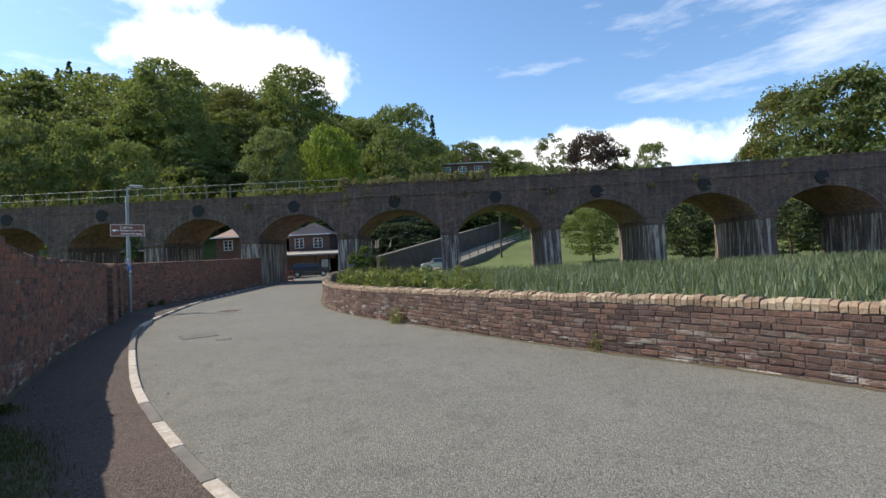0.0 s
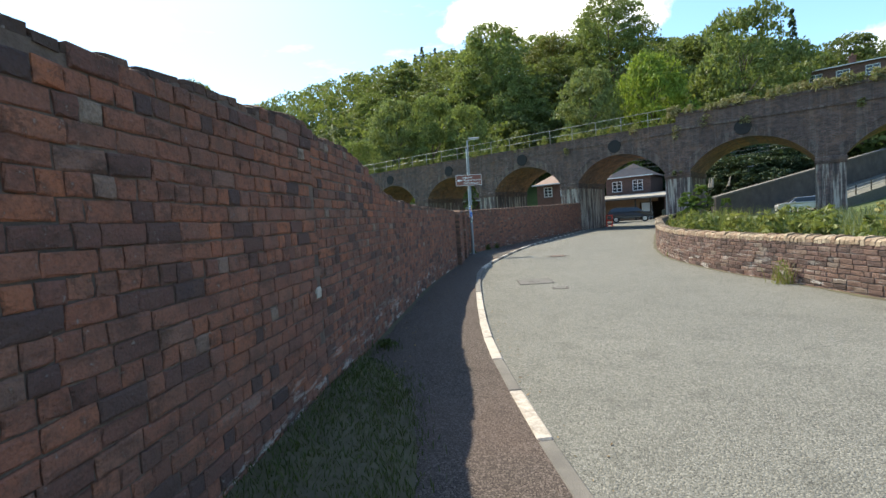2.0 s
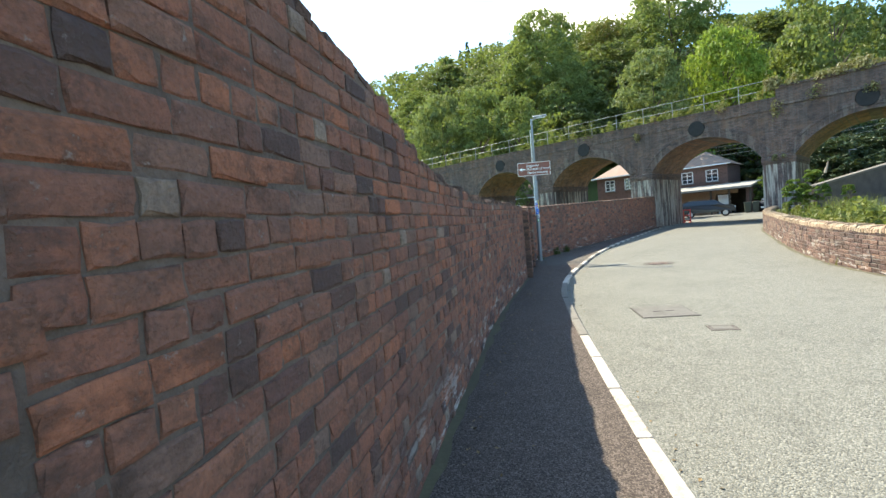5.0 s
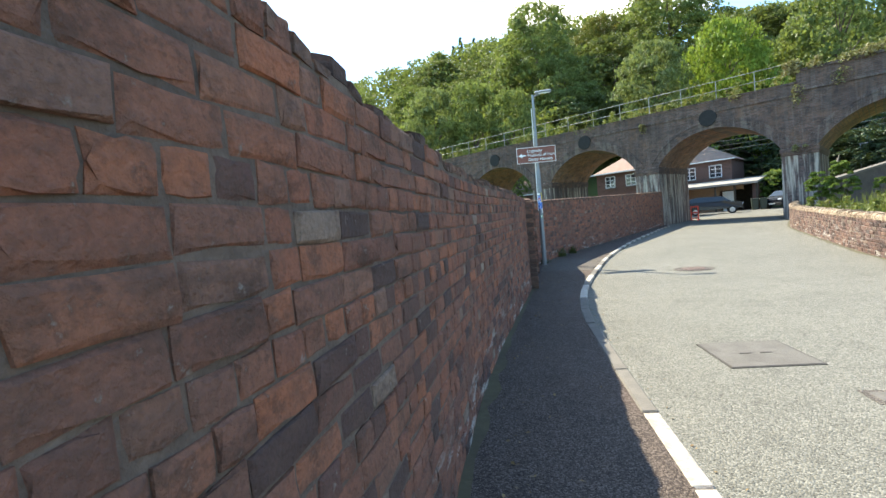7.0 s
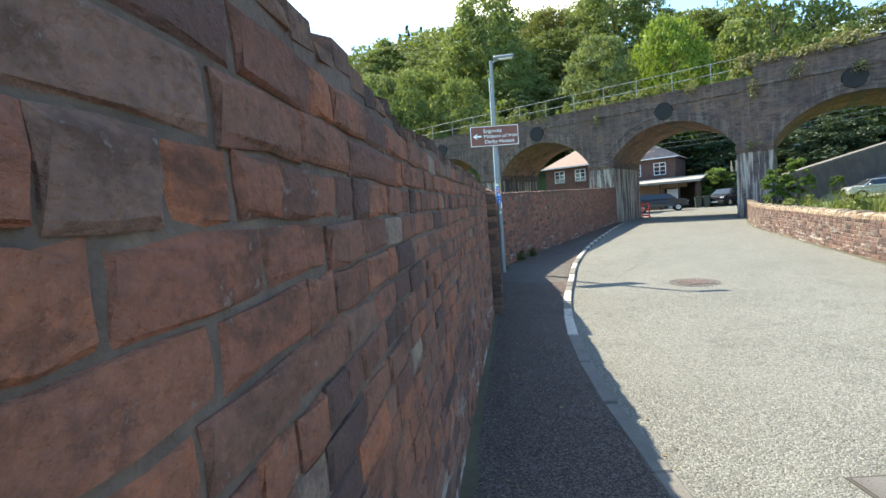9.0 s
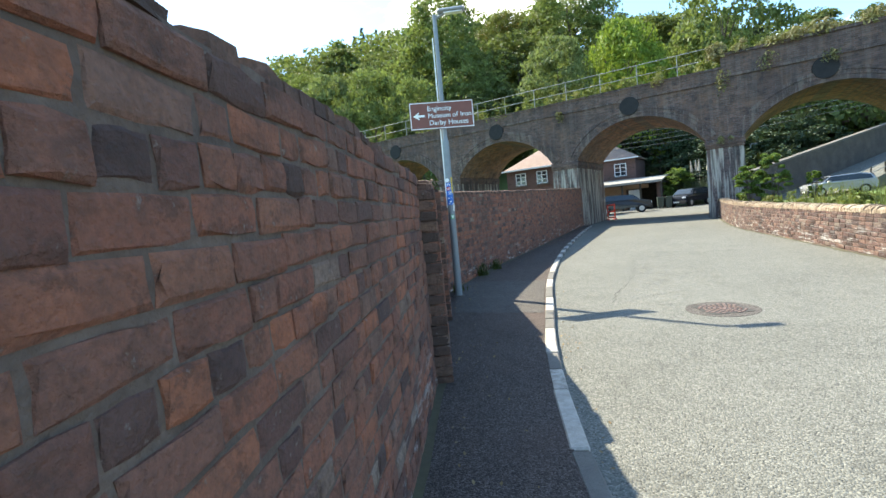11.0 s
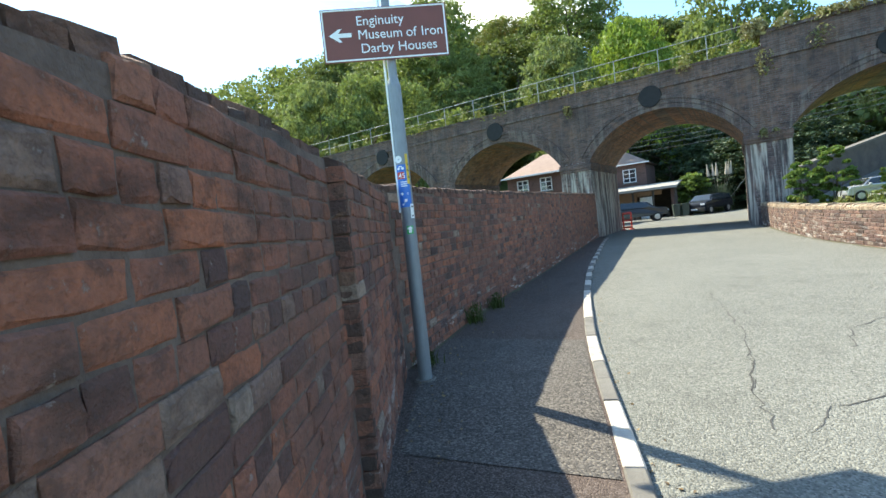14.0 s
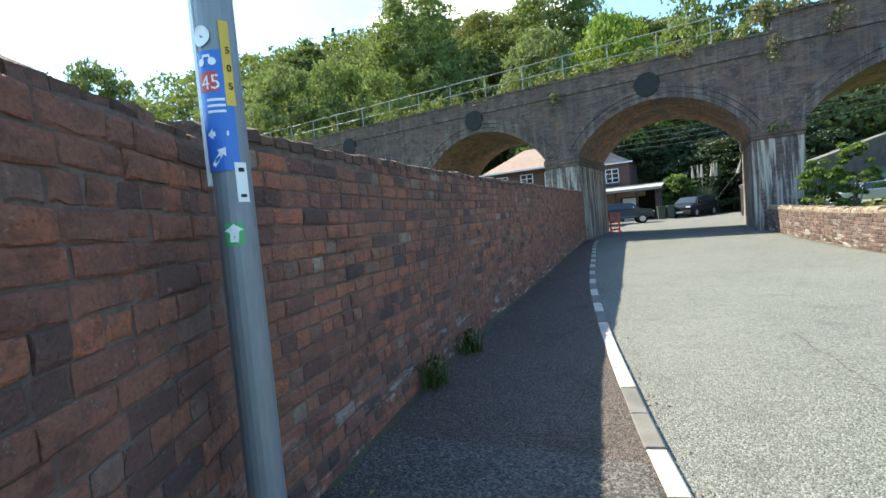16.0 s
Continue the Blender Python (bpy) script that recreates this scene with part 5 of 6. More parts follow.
def make_sign_post():
    x, y = -12.68, 18.58
    root = thing("lamp_post", pose(x, y, 0.05, 0, 0.6, 0), "grey galvanised street lamp post beside the brick wall", "lamp post")
    bm = bmesh.new()
    tube(bm, (0, 0, -0.3), (0, 0, 2.62), 0.062, 0.058, 20)
    tube(bm, (0, 0, 2.60), (0, 0, 2.68), 0.058, 0.042, 20)
    tube(bm, (0, 0, 2.66), (0, 0, 4.66), 0.040, 0.034, 16)
    part("column", bm, M_GALV, root)
    part("bracket", tubed((0, 0, 4.60), (0.20, 0.10, 4.70), 0.024, n=10), M_GALV, root)
    head = bmesh.new()
    box(head, 0.05, 0.50, -0.07, 0.07, 4.67, 4.74, 0.025)
    head.transform(Matrix.Rotation(radians(26), 4, "Z"))
    lantern = part("lantern", head, M_GALV, root, "flat grey LED lantern head")
    lens = boxed(0.16, 0.46, -0.05, 0.05, 4.658, 4.672)
    lens.transform(Matrix.Rotation(radians(26), 4, "Z"))
    part("lens", lens, M_LAMPGLASS, lantern)
    part("base_collar", tubed((0, 0, -0.02), (0, 0, 0.02), 0.12, 0.09, 16), M_CONCRETE, root, "crumbling concrete collar")
    # bands and stickers wrap the column on the side of the road
    view = math.atan2(-0.80, 0.60)

    def wrap(name, a0, a1, z0, z1, material, parent, label="", out=0.0025, r0=0.0605):
        n = 10
        v, f = [], []
        for i in range(n + 1):
            a = view + a0 + (a1 - a0) * i / n
            for z in (z0, z1):
                v.append(((r0 + out) * math.cos(a), (r0 + out) * math.sin(a), z))
        for i in range(n):
            f.append((2 * i, 2 * i + 2, 2 * i + 3, 2 * i + 1))
        me = bpy.data.meshes.new(name)
        me.from_pydata(v, [], f)
        me.materials.append(material)
        ob = new(name, me)
        ob.parent = parent
        if label:
            tagged(ob, label)
        return ob
    panel = wrap("route_sticker", -1.15, 0.75, 1.56, 1.93, M_BLUE, root, "blue cycle route sticker")

    def flat(name, pts, material, parent, z, a=0.0, out=0.0045, rot=0.0):
        # small flat marks, bent round the column
        v = []
        for u, w in pts:
            uu, ww = u * math.cos(rot) - w * math.sin(rot), u * math.sin(rot) + w * math.cos(rot)
            ang = view + a + uu / 0.062
            v.append(((0.0605 + out) * math.cos(ang), (0.0605 + out) * math.sin(ang), z + ww))
        me = bpy.data.meshes.new(name)
        me.from_pydata(v, [], [tuple(range(len(v)))])
        me.materials.append(material)
        ob = new(name, me)
        ob.parent = parent
        return ob
    disc = [(0.032 * math.cos(i * 0.3927), 0.032 * math.sin(i * 0.3927)) for i in range(16)]
    flat("reflector", disc, M_SIGNWHITE, root, 1.975, -0.55)
    arrow = [(-0.035, 0), (-0.012, 0.017), (-0.012, 0.007), (0.035, 0.007), (0.035, -0.007), (-0.012, -0.007), (-0.012, -0.017)]
    flat("arrow", arrow, M_SIGNWHITE, panel, 1.675, -0.2)
    flat("arrow", arrow, M_SIGNWHITE, panel, 1.605, -0.2, rot=radians(-128))
    wrap("route_panel", -0.95, 0.1, 1.805, 1.865, M_REDST, panel, "red route number panel", 0.004)
    for k, ch in enumerate("45"):
        me = text_mesh(ch, 0.062)
        me.materials.append(M_SIGNWHITE)
        ob = new("route_digit", me)
        ob.parent = panel
        a = view - 0.75 + 0.5 * k
        ob.matrix_parent_inverse = Matrix.Identity(4)
        ob.matrix_basis = Matrix.Translation((0.0655 * math.cos(a), 0.0655 * math.sin(a), 1.812)) @ Matrix.Rotation(a + math.pi / 2 + 0.25, 4, "Z") @ Matrix.Rotation(math.pi / 2, 4, "X")
    for k in range(3):
        wrap("lettering_bar", -0.55, 0.35, 1.775 - 0.018 * k, 1.783 - 0.018 * k, M_SIGNWHITE, panel, "", 0.004)
    # bicycle mark: two wheels and a frame
    ring = lambda u: [(u + 0.012 * math.cos(i * 0.6283), 0.012 * math.sin(i * 0.6283)) for i in range(10)]
    flat("bicycle_wheel", ring(-0.018), M_SIGNWHITE, panel, 1.895, -0.35)
    flat("bicycle_wheel", ring(0.018), M_SIGNWHITE, panel, 1.895, -0.35)
    flat("bicycle_frame", [(-0.018, 0.0), (-0.010, 0.022), (0.012, 0.022), (0.018, 0.0), (0.008, 0.014), (-0.006, 0.014)], M_SIGNWHITE, panel, 1.895, -0.35)
    yellow = wrap("number_strip", 0.4, 0.85, 1.76, 2.02, M_YELLOW, root, "yellow column number strip", 0.0035)
    for k, ch in enumerate("505"):
        me = text_mesh(ch, 0.03)
        me.materials.append(M_TYRE)
        ob = new("number_digit", me)
        ob.parent = yellow
        a = view + 0.56
        ob.matrix_basis = Matrix.Translation((0.0655 * math.cos(a), 0.0655 * math.sin(a), 1.92 - 0.055 * k)) @ Matrix.Rotation(a + math.pi / 2, 4, "Z") @ Matrix.Rotation(math.pi / 2, 4, "X")
    tag = wrap("column_label", 0.45, 1.05, 1.46, 1.585, M_SIGNWHITE, root, "white column label", 0.003)
    wrap("lettering_bar", 0.6, 0.9, 1.555, 1.568, M_TYRE, tag, "", 0.0045)
    wrap("lettering_bar", 0.6, 0.9, 1.475, 1.485, M_TYRE, tag, "", 0.0045)
    badge = wrap("waymark", -0.35, 0.55, 1.325, 1.395, M_GREENST, root, "green and white waymark arrow", 0.003)
    flat("arrow", [(-0.028, 0.01), (0.0, 0.03), (0.026, 0.012), (0.014, 0.006), (0.010, -0.028), (-0.014, -0.026), (-0.012, 0.002)], M_SIGNWHITE, badge, 1.362, 0.1)
    part("cable_trunking", boxed(-0.008, 0.008, -0.006, 0.006, 1.52, 4.3), M_SIGNWHITE, root, "pale cable trunking").matrix_parent_inverse = Matrix.Translation((0.064 * math.cos(view - 1.35), 0.064 * math.sin(view - 1.35), 0))
    # the direction sign clamped to the column
    sign = thing("direction_sign", pose(x, y, 0) @ Matrix.Translation((0.05, -0.065, 3.095)) @ Matrix.Rotation(math.atan2(0.64, 0.84), 4, "Z") @ Matrix.Rotation(radians(0.5), 4, "Y"), "brown tourist direction sign with white lettering on the lamp post", "sign")
    w, h = 0.53, 0.222
    part("plate", boxed(-w, w, -0.006, 0.004, -h, h), M_SIGN, sign)
    bm = bmesh.new()
    b, o = 0.012, 0.008
    for x0, x1, z0, z1 in ((-w + o, w - o, h - o - b, h - o), (-w + o, w - o, -h + o, -h + o + b), (-w + o, -w + o + b, -h + o, h - o), (w - o - b, w - o, -h + o, h - o)):
        box(bm, x0, x1, -0.0095, -0.0055, z0, z1)
    part("border", bm, M_SIGNWHITE, sign, "white border line")
    for body, xx, zz, size in (("Enginuity", -0.24, 0.075, 0.112), ("Museum of Iron", -0.235, -0.04, 0.112), ("Darby Houses", -0.22, -0.155, 0.112)):
        for word in body.split():
            me = text_mesh(word, size)
            me.materials.append(M_SIGNWHITE)
            ob = new("word", me)
            ob.parent = sign
            ob.matrix_basis = Matrix.Translation((xx, -0.009, zz)) @ Matrix.Rotation(math.pi / 2, 4, "X")
            xx += max(v.co.x for v in me.vertices) + 0.30 * size
    v = [(-0.475, -0.009, 0.0), (-0.39, -0.009, 0.055), (-0.365, -0.009, 0.055), (-0.395, -0.009, 0.018), (-0.285, -0.009, 0.018), (-0.285, -0.009, -0.018), (-0.395, -0.009, -0.018), (-0.365, -0.009, -0.055), (-0.39, -0.009, -0.055)]
    mesh_part("arrow", v, [tuple(range(9))], M_SIGNWHITE, sign, "white arrow")
    for zz in (-0.12, 0.12):
        part("clamp", boxed(-0.06, 0.06, 0.004, 0.03, zz - 0.02, zz + 0.02), M_SIGNBACK, sign)


make_sign_post()

# ---- road ironwork ----


def make_covers():
    root = thing("manhole_cover", pose(-6.695, 12.41, 0, 0, 0, 35.6), "large rectangular concrete-filled manhole cover set in the road", "manhole cover")
    part("surround", boxed(-0.378, 0.378, -0.388, 0.388, -0.05, 0.006), M_TARMAC_LINE, root, "worn iron frame")
    part("slab", boxed(-0.360, 0.360, -0.370, 0.370, -0.04, 0.010), M_COVER, root, "concrete infill")
    for sx in (-1, 1):
        part("lifting_slot", boxed(sx * 0.09 - 0.05, sx * 0.09 + 0.05, -0.02, 0.0, 0.0, 0.014), M_TARMAC_LINE, root)
    root = thing("gully_cover", pose(-5.76, 11.72, 0, 0, 0, 30), "small iron water cover in the road", "manhole cover")
    part("lid", boxed(-0.12, 0.12, -0.09, 0.09, -0.03, 0.008, 0.01), M_COVER, root)
    part("surround", boxed(-0.16, 0.16, -0.13, 0.13, -0.05, 0.004), M_PATCH, root)
    root = thing("manhole_cover", pose(-8.80, 18.25, 0, 0, 0, 31), "square rusty iron manhole cover in the road", "manhole cover")
    part("surround", tubed((0, 0, -0.05), (0, 0, 0.004), 0.40, n=32), M_PATCH, root, "round asphalt reinstatement")
    part("lid", boxed(-0.245, 0.245, -0.245, 0.245, -0.04, 0.008), M_TARMAC_LINE, root)
    # raised ribs in rings, as on cast tread plate
    for k in range(5):
        for i in range(5 + 5 * k):
            a = 2 * math.pi * i / (5 + 5 * k)
            x, y = (0.035 + 0.052 * k) * math.cos(a), (0.035 + 0.052 * k) * math.sin(a)
            if max(abs(x), abs(y)) > 0.235:
                continue
            ob = new("stud", STUD)
            ob.parent = root
            ob.matrix_basis = Matrix.Translation((x, y, 0.008)) @ Matrix.Rotation(a, 4, "Z")


def stud_mesh():
    me = bpy.data.meshes.new("stud")
    bm = boxed(-0.016, 0.016, -0.019, 0.019, 0, 0.007, 0.003)
    bm.to_mesh(me)
    bm.free()
    me.materials.append(M_IRON)
    return me


STUD = stud_mesh()


def crack(name, pts, width, seed):
    r = random.Random(seed)
    v, f = [], []
    line = []
    for a, b in zip(pts, pts[1:]):
        for i in range(7):
            t = i / 7
            line.append(Vector((a[0] + (b[0] - a[0]) * t + r.uniform(-0.03, 0.03), a[1] + (b[1] - a[1]) * t + r.uniform(-0.05, 0.05))))
    for i, p in enumerate(line):
        q = line[min(i + 1, len(line) - 1)] - line[max(i - 1, 0)]
        n = Vector((-q.y, q.x)).normalized() * width * r.uniform(0.3, 1.0)
        v += [(p.x - n.x, p.y - n.y, 0.004), (p.x + n.x, p.y + n.y, 0.004)]
    f = [(2 * i, 2 * i + 1, 2 * i + 3, 2 * i + 2) for i in range(len(line) - 1)]
    tagged(mesh_part(name, v, f, M_TARMAC_LINE, None, "thin dark crack in the worn road surface", "structure"), category="crack")


make_covers()
crack("road_crack", [(-10.2, 19.97), (-10.22, 19.1), (-10.08, 18.42)], 0.0055, 1)
crack("road_crack", [(-9.94, 18.49), (-9.82, 18.9), (-9.26, 19.46)], 0.0055, 2)
crack("road_crack", [(-10.66, 23.1), (-10.49, 22.1), (-10.26, 20.76), (-10.21, 19.6), (-10.24, 19.05)], 0.0055, 3)
crack("road_crack", [(-9.0, 21.6), (-9.4, 21.0), (-9.5, 20.2)], 0.0055, 4)

# ---- beyond the viaduct ----


def window(parent, x, z, w, h, y):
    win = part("window", boxed(x - w / 2, x + w / 2, y - 0.03, y + 0.05, z - h / 2, z + h / 2), M_GLASS, parent)
    bm = bmesh.new()
    t = 0.075
    for x0, x1, z0, z1 in ((x - w / 2, x + w / 2, z + h / 2 - t, z + h / 2), (x - w / 2, x + w / 2, z - h / 2, z - h / 2 + t), (x - w / 2, x - w / 2 + t, z - h / 2, z + h / 2), (x + w / 2 - t, x + w / 2, z - h / 2, z + h / 2), (x - t / 2, x + t / 2, z - h / 2, z + h / 2), (x - w / 2, x + w / 2, z - h / 6 - 0.025, z - h / 6 + 0.025), (x - w / 2, x + w / 2, z + h / 6 - 0.025, z + h / 6 + 0.025)):
        box(bm, x0, x1, y - 0.07, y - 0.02, z0, z1)
    part("frame", bm, M_FRAME, win, "white glazing bars")
    part("sill", boxed(x - w / 2 - 0.08, x + w / 2 + 0.08, y - 0.14, y, z - h / 2 - 0.1, z - h / 2), M_CONCRETE, win)


def hip_roof(x0, x1, y0, y1, eave, apex, over=0.35):
    bm = bmesh.new()
    x0, x1, y0, y1 = x0 - over, x1 + over, y0 - over, y1 + over
    run = min((x1 - x0), (y1 - y0)) / 2
    low = [bm.verts.new(p) for p in ((x0, y0, eave), (x1, y0, eave), (x1, y1, eave), (x0, y1, eave))]
    if x1 - x0 >= y1 - y0:
        a, b = bm.verts.new((x0 + run, (y0 + y1) / 2, apex)), bm.verts.new((x1 - run, (y0 + y1) / 2, apex))
        bm.faces.new((low[0], low[1], b, a))
        bm.faces.new((low[1], low[2], b))
        bm.faces.new((low[2], low[3], a, b))
        bm.faces.new((low[3], low[0], a))
    else:
        a, b = bm.verts.new(((x0 + x1) / 2, y0 + run, apex)), bm.verts.new(((x0 + x1) / 2, y1 - run, apex))
        bm.faces.new((low[0], low[1], a))
        bm.faces.new((low[1], low[2], b, a))
        bm.faces.new((low[2], low[3], b))
        bm.faces.new((low[3], low[0], a, b))
    bm.faces.new(low[::-1])
    return bm


def house(x0, x1, y0, y1, eave, apex, windows, label, base=-0.2, roof=None, chimneys=()):
    root = thing("house", pose((x0 + x1) / 2, (y0 + y1) / 2, 0), label, "house", "houses")
    keep = root.matrix_world.inverted()
    made = [part("wall", boxed(x0, x1, y0, y1, base, eave), M_HOUSE, root, "red brick wall"), part("roof", hip_roof(x0, x1, y0, y1, eave, apex), roof or M_ROOF, root, "hipped clay tile roof")]
    made.append(part("gutter", boxed(x0 - 0.42, x1 + 0.42, y0 - 0.45, y0 - 0.33, eave - 0.06, eave + 0.06), M_FRAME, root))
    for c in chimneys:
        bm = boxed(c - 0.4, c + 0.4, (y0 + y1) / 2 - 0.3, (y0 + y1) / 2 + 0.3, eave, apex + 1.0)
        box(bm, c - 0.47, c + 0.47, (y0 + y1) / 2 - 0.37, (y0 + y1) / 2 + 0.37, apex + 0.85, apex + 1.0)
        tube(bm, (c, (y0 + y1) / 2, apex + 1.0), (c, (y0 + y1) / 2, apex + 1.4), 0.13, 0.11, 8)
        made.append(part("chimney", bm, M_HOUSE, root))
    for x, z, w, h in windows:
        window(root, x, z, w, h, y0)
    for ob in root.children:
        ob.matrix_parent_inverse = keep
    return root


house(-23.3, -17.7, 65.5, 71.5, 5.5, 7.4, [(-21.85, 4.35, 1.25, 1.35), (-19.25, 4.35, 1.25, 1.35)], "two-storey red brick house with hipped tile roof in the yard")
house(-26.6, -20.6, 52.0, 57.0, 4.75, 6.6, [(-25.2, 3.9, 1.0, 1.1), (-23.2, 3.9, 1.0, 1.1), (-21.3, 3.9, 1.0, 1.1)], "red brick house with pale hipped roof seen through the arch")
house(-43.0, -38.0, 58.0, 63.0, 4.0, 6.0, [(-40.5, 2.9, 1.1, 1.1)], "low brick outbuilding with hipped roof behind the wall")
house(-2.5, 7.0, 91.0, 98.0, 19.35, 20.2, [(-1.2, 18.1, 1.5, 1.4), (1.8, 18.1, 1.5, 1.4), (4.9, 18.1, 1.5, 1.4)], "long brick house with chimney above the viaduct", base=8.0, chimneys=(3.0,), roof=M_OLDTILE)
house(12.0, 19.0, 84.0, 90.0, 12.6, 15.0, [(14.0, 11.2, 1.3, 1.4), (17.2, 11.2, 1.3, 1.4)], "brick house with white windows on the grassy slope", base=5.0)


def make_lean_to():
    root = thing("lean_to", pose(-19.0, 63.0, 0), "single-storey lean-to with a pale sheet roof in front of the house", "outbuilding")
    keep = root.matrix_world.inverted()
    bm = bmesh.new()
    x0, x1, y0, y1 = -26.5, -14.6, 60.6, 65.45
    pts = [(x0, y0, 2.62), (x1, y0, 2.62), (x1, y1, 3.15), (x0, y1, 3.15)]
    top = [bm.verts.new((x, y, z + 0.14)) for x, y, z in pts]
    bot = [bm.verts.new(p) for p in pts]
    bm.faces.new(top)
    bm.faces.new(bot[::-1])
    for i in range(4):
        bm.faces.new((bot[i], bot[(i + 1) % 4], top[(i + 1) % 4], top[i]))
    part("roof", bm, M_SLATE, root, "pale sheet roof")
    # added dark board that paints the shadow under the roof
    part("roof_shade_board", boxed(x0, x1, y0 + 0.02, y1 - 0.4, 2.50, 2.56), M_DARKWOOD, root)
    part("fascia", boxed(x0, x1, y0 - 0.06, y0 - 0.005, 2.54, 2.72), M_SLATE, root)
    part("back_wall", boxed(x0, -18.2, 62.2, 62.4, -0.1, 2.62), M_TIMBER, root, "brown boarded wall")
    part("side_wall", boxed(-15.2, -14.9, 61.2, 65.3, -0.1, 2.62), M_HOUSE, root)
    part("end_wall", boxed(-18.2, -14.9, 64.6, 64.8, -0.1, 2.6), M_DARKWOOD, root)
    for x in (-25.8, -22.4, -18.3, -16.6, -14.75):
        part("post", boxed(x - 0.08, x + 0.08, 60.75, 60.91, -0.1, 2.62), M_DARKWOOD, root)
    part("door", boxed(-17.9, -16.75, 61.9, 61.98, -0.02, 2.0), M_FRAME, root, "white panelled door")
    part("lintel_board", boxed(-18.1, -16.0, 61.7, 61.85, 2.1, 2.5), M_TIMBER, root)
    for ob in root.children:
        ob.matrix_parent_inverse = keep


make_lean_to()


def make_car(name, label, m, paint, length=4.5, width=1.82, height=1.62):
    root = thing(name, m, label, "car", "parked cars")
    L, W, H = length, width, height
    prof = [(-0.5, 0.28), (-0.49, 0.52), (-0.47, 0.62), (-0.30, 0.66), (-0.16, 0.96), (0.28, 1.0), (0.42, 0.92), (0.485, 0.66), (0.50, 0.55), (0.49, 0.25)]
    prof = [(x * L, z * H) for x, z in prof]
    bm = bmesh.new()
    rows = []
    for side, inset in ((-1, 0), (1, 0)):
        row = []
        for x, z in prof:
            tuck = 0.13 * max(0, (z / H - 0.66) / 0.34) * W
            row.append(bm.verts.new((x, side * (W / 2 - tuck), z)))
        rows.append(row)
    n = len(prof)
    bm.faces.new(rows[0])
    bm.faces.new(rows[1][::-1])
    for i in range(n):
        bm.faces.new((rows[0][i], rows[1][i], rows[1][(i + 1) % n], rows[0][(i + 1) % n]))
    bmesh.ops.recalc_face_normals(bm, faces=bm.faces)
    bmesh.ops.bevel(bm, geom=list(bm.edges), offset=0.05, segments=2, affect="EDGES", clamp_overlap=True)
    body = part("body", bm, paint, root)
    for s in (-1, 1):
        bm = bmesh.new()
        pts = [(-0.265, 0.69), (-0.165, 0.93), (0.26, 0.965), (0.40, 0.88), (0.43, 0.70)]
        vs = [bm.verts.new((x * L, s * (W / 2 - 0.13 * max(0, (z - 0.66) / 0.34) * W + 0.012), z * H)) for x, z in pts]
        bm.faces.new(vs if s < 0 else vs[::-1])
        part("side_window", bm, M_GLASS, body)
    for x0, z0, x1, z1, nm in ((-0.300, 0.68, -0.172, 0.94, "windscreen"), (0.43, 0.90, 0.478, 0.69, "rear_window")):
        bm = bmesh.new()
        o = -0.02 if nm == "windscreen" else 0.02
        vs = [bm.verts.new((x * L + o, y, z * H + 0.012)) for x, z, y in ((x0, z0, -W * 0.44), (x0, z0, W * 0.44), (x1, z1, W * 0.36), (x1, z1, -W * 0.36))]
        bm.faces.new(vs)
        part(nm, bm, M_GLASS, body)
    for s in (-1, 1):
        for x in (-0.32, 0.31):
            bm = tubed((x * L, s * (W / 2 - 0.20), 0.34), (x * L, s * (W / 2 + 0.012), 0.34), 0.34, n=20)
            wheel = part("wheel", bm, M_TYRE, root)
            part("rim", tubed((x * L, s * (W / 2 + 0.005), 0.34), (x * L, s * (W / 2 + 0.02), 0.34), 0.22, 0.19, 14), M_RIM, wheel)
        part("headlight", boxed(-0.5 * L - 0.012, -0.5 * L + 0.12, s * W * 0.36 - 0.17, s * W * 0.36 + 0.17, 0.50 * H - 0.07, 0.50 * H + 0.07, 0.02), M_LAMPGLASS, body)
        part("tail_light", boxed(0.49 * L - 0.06, 0.50 * L + 0.015, s * W * 0.40 - 0.1, s * W * 0.40 + 0.1, 0.58 * H - 0.12, 0.58 * H + 0.1, 0.02), M_REDLIGHT, body)
        part("mirror", boxed(-0.20 * L - 0.06, -0.20 * L + 0.06, s * (W / 2 + 0.08) - 0.08, s * (W / 2 + 0.08) + 0.08, 0.70 * H - 0.06, 0.70 * H + 0.08, 0.02), paint, body)
    part("bumper", boxed(-0.5 * L - 0.04, -0.5 * L + 0.1, -W * 0.46, W * 0.46, 0.16 * H, 0.34 * H, 0.03), M_TYRE, body)
    part("number_plate", boxed(-0.5 * L - 0.055, -0.5 * L - 0.035, -0.26, 0.26, 0.27 * H - 0.05, 0.27 * H + 0.06), M_SIGNWHITE, body)
    return root


make_car("parked_car", "grey estate car parked beside the lean-to", pose(-17.1, 54.6, 0, 0, 0, 195), M_CARGREY)
make_car("parked_car", "black pickup-like car parked facing the arch", pose(-12.35, 60.6, 0, 0, 0, 65), M_CARDARK, 4.4, 1.85, 1.65)
make_car("parked_car", "silver hatchback parked under the far arch", pose(-2.4, 56.5, 0, 0, 0, 12), M_CARWHITE, 4.1, 1.75, 1.5)


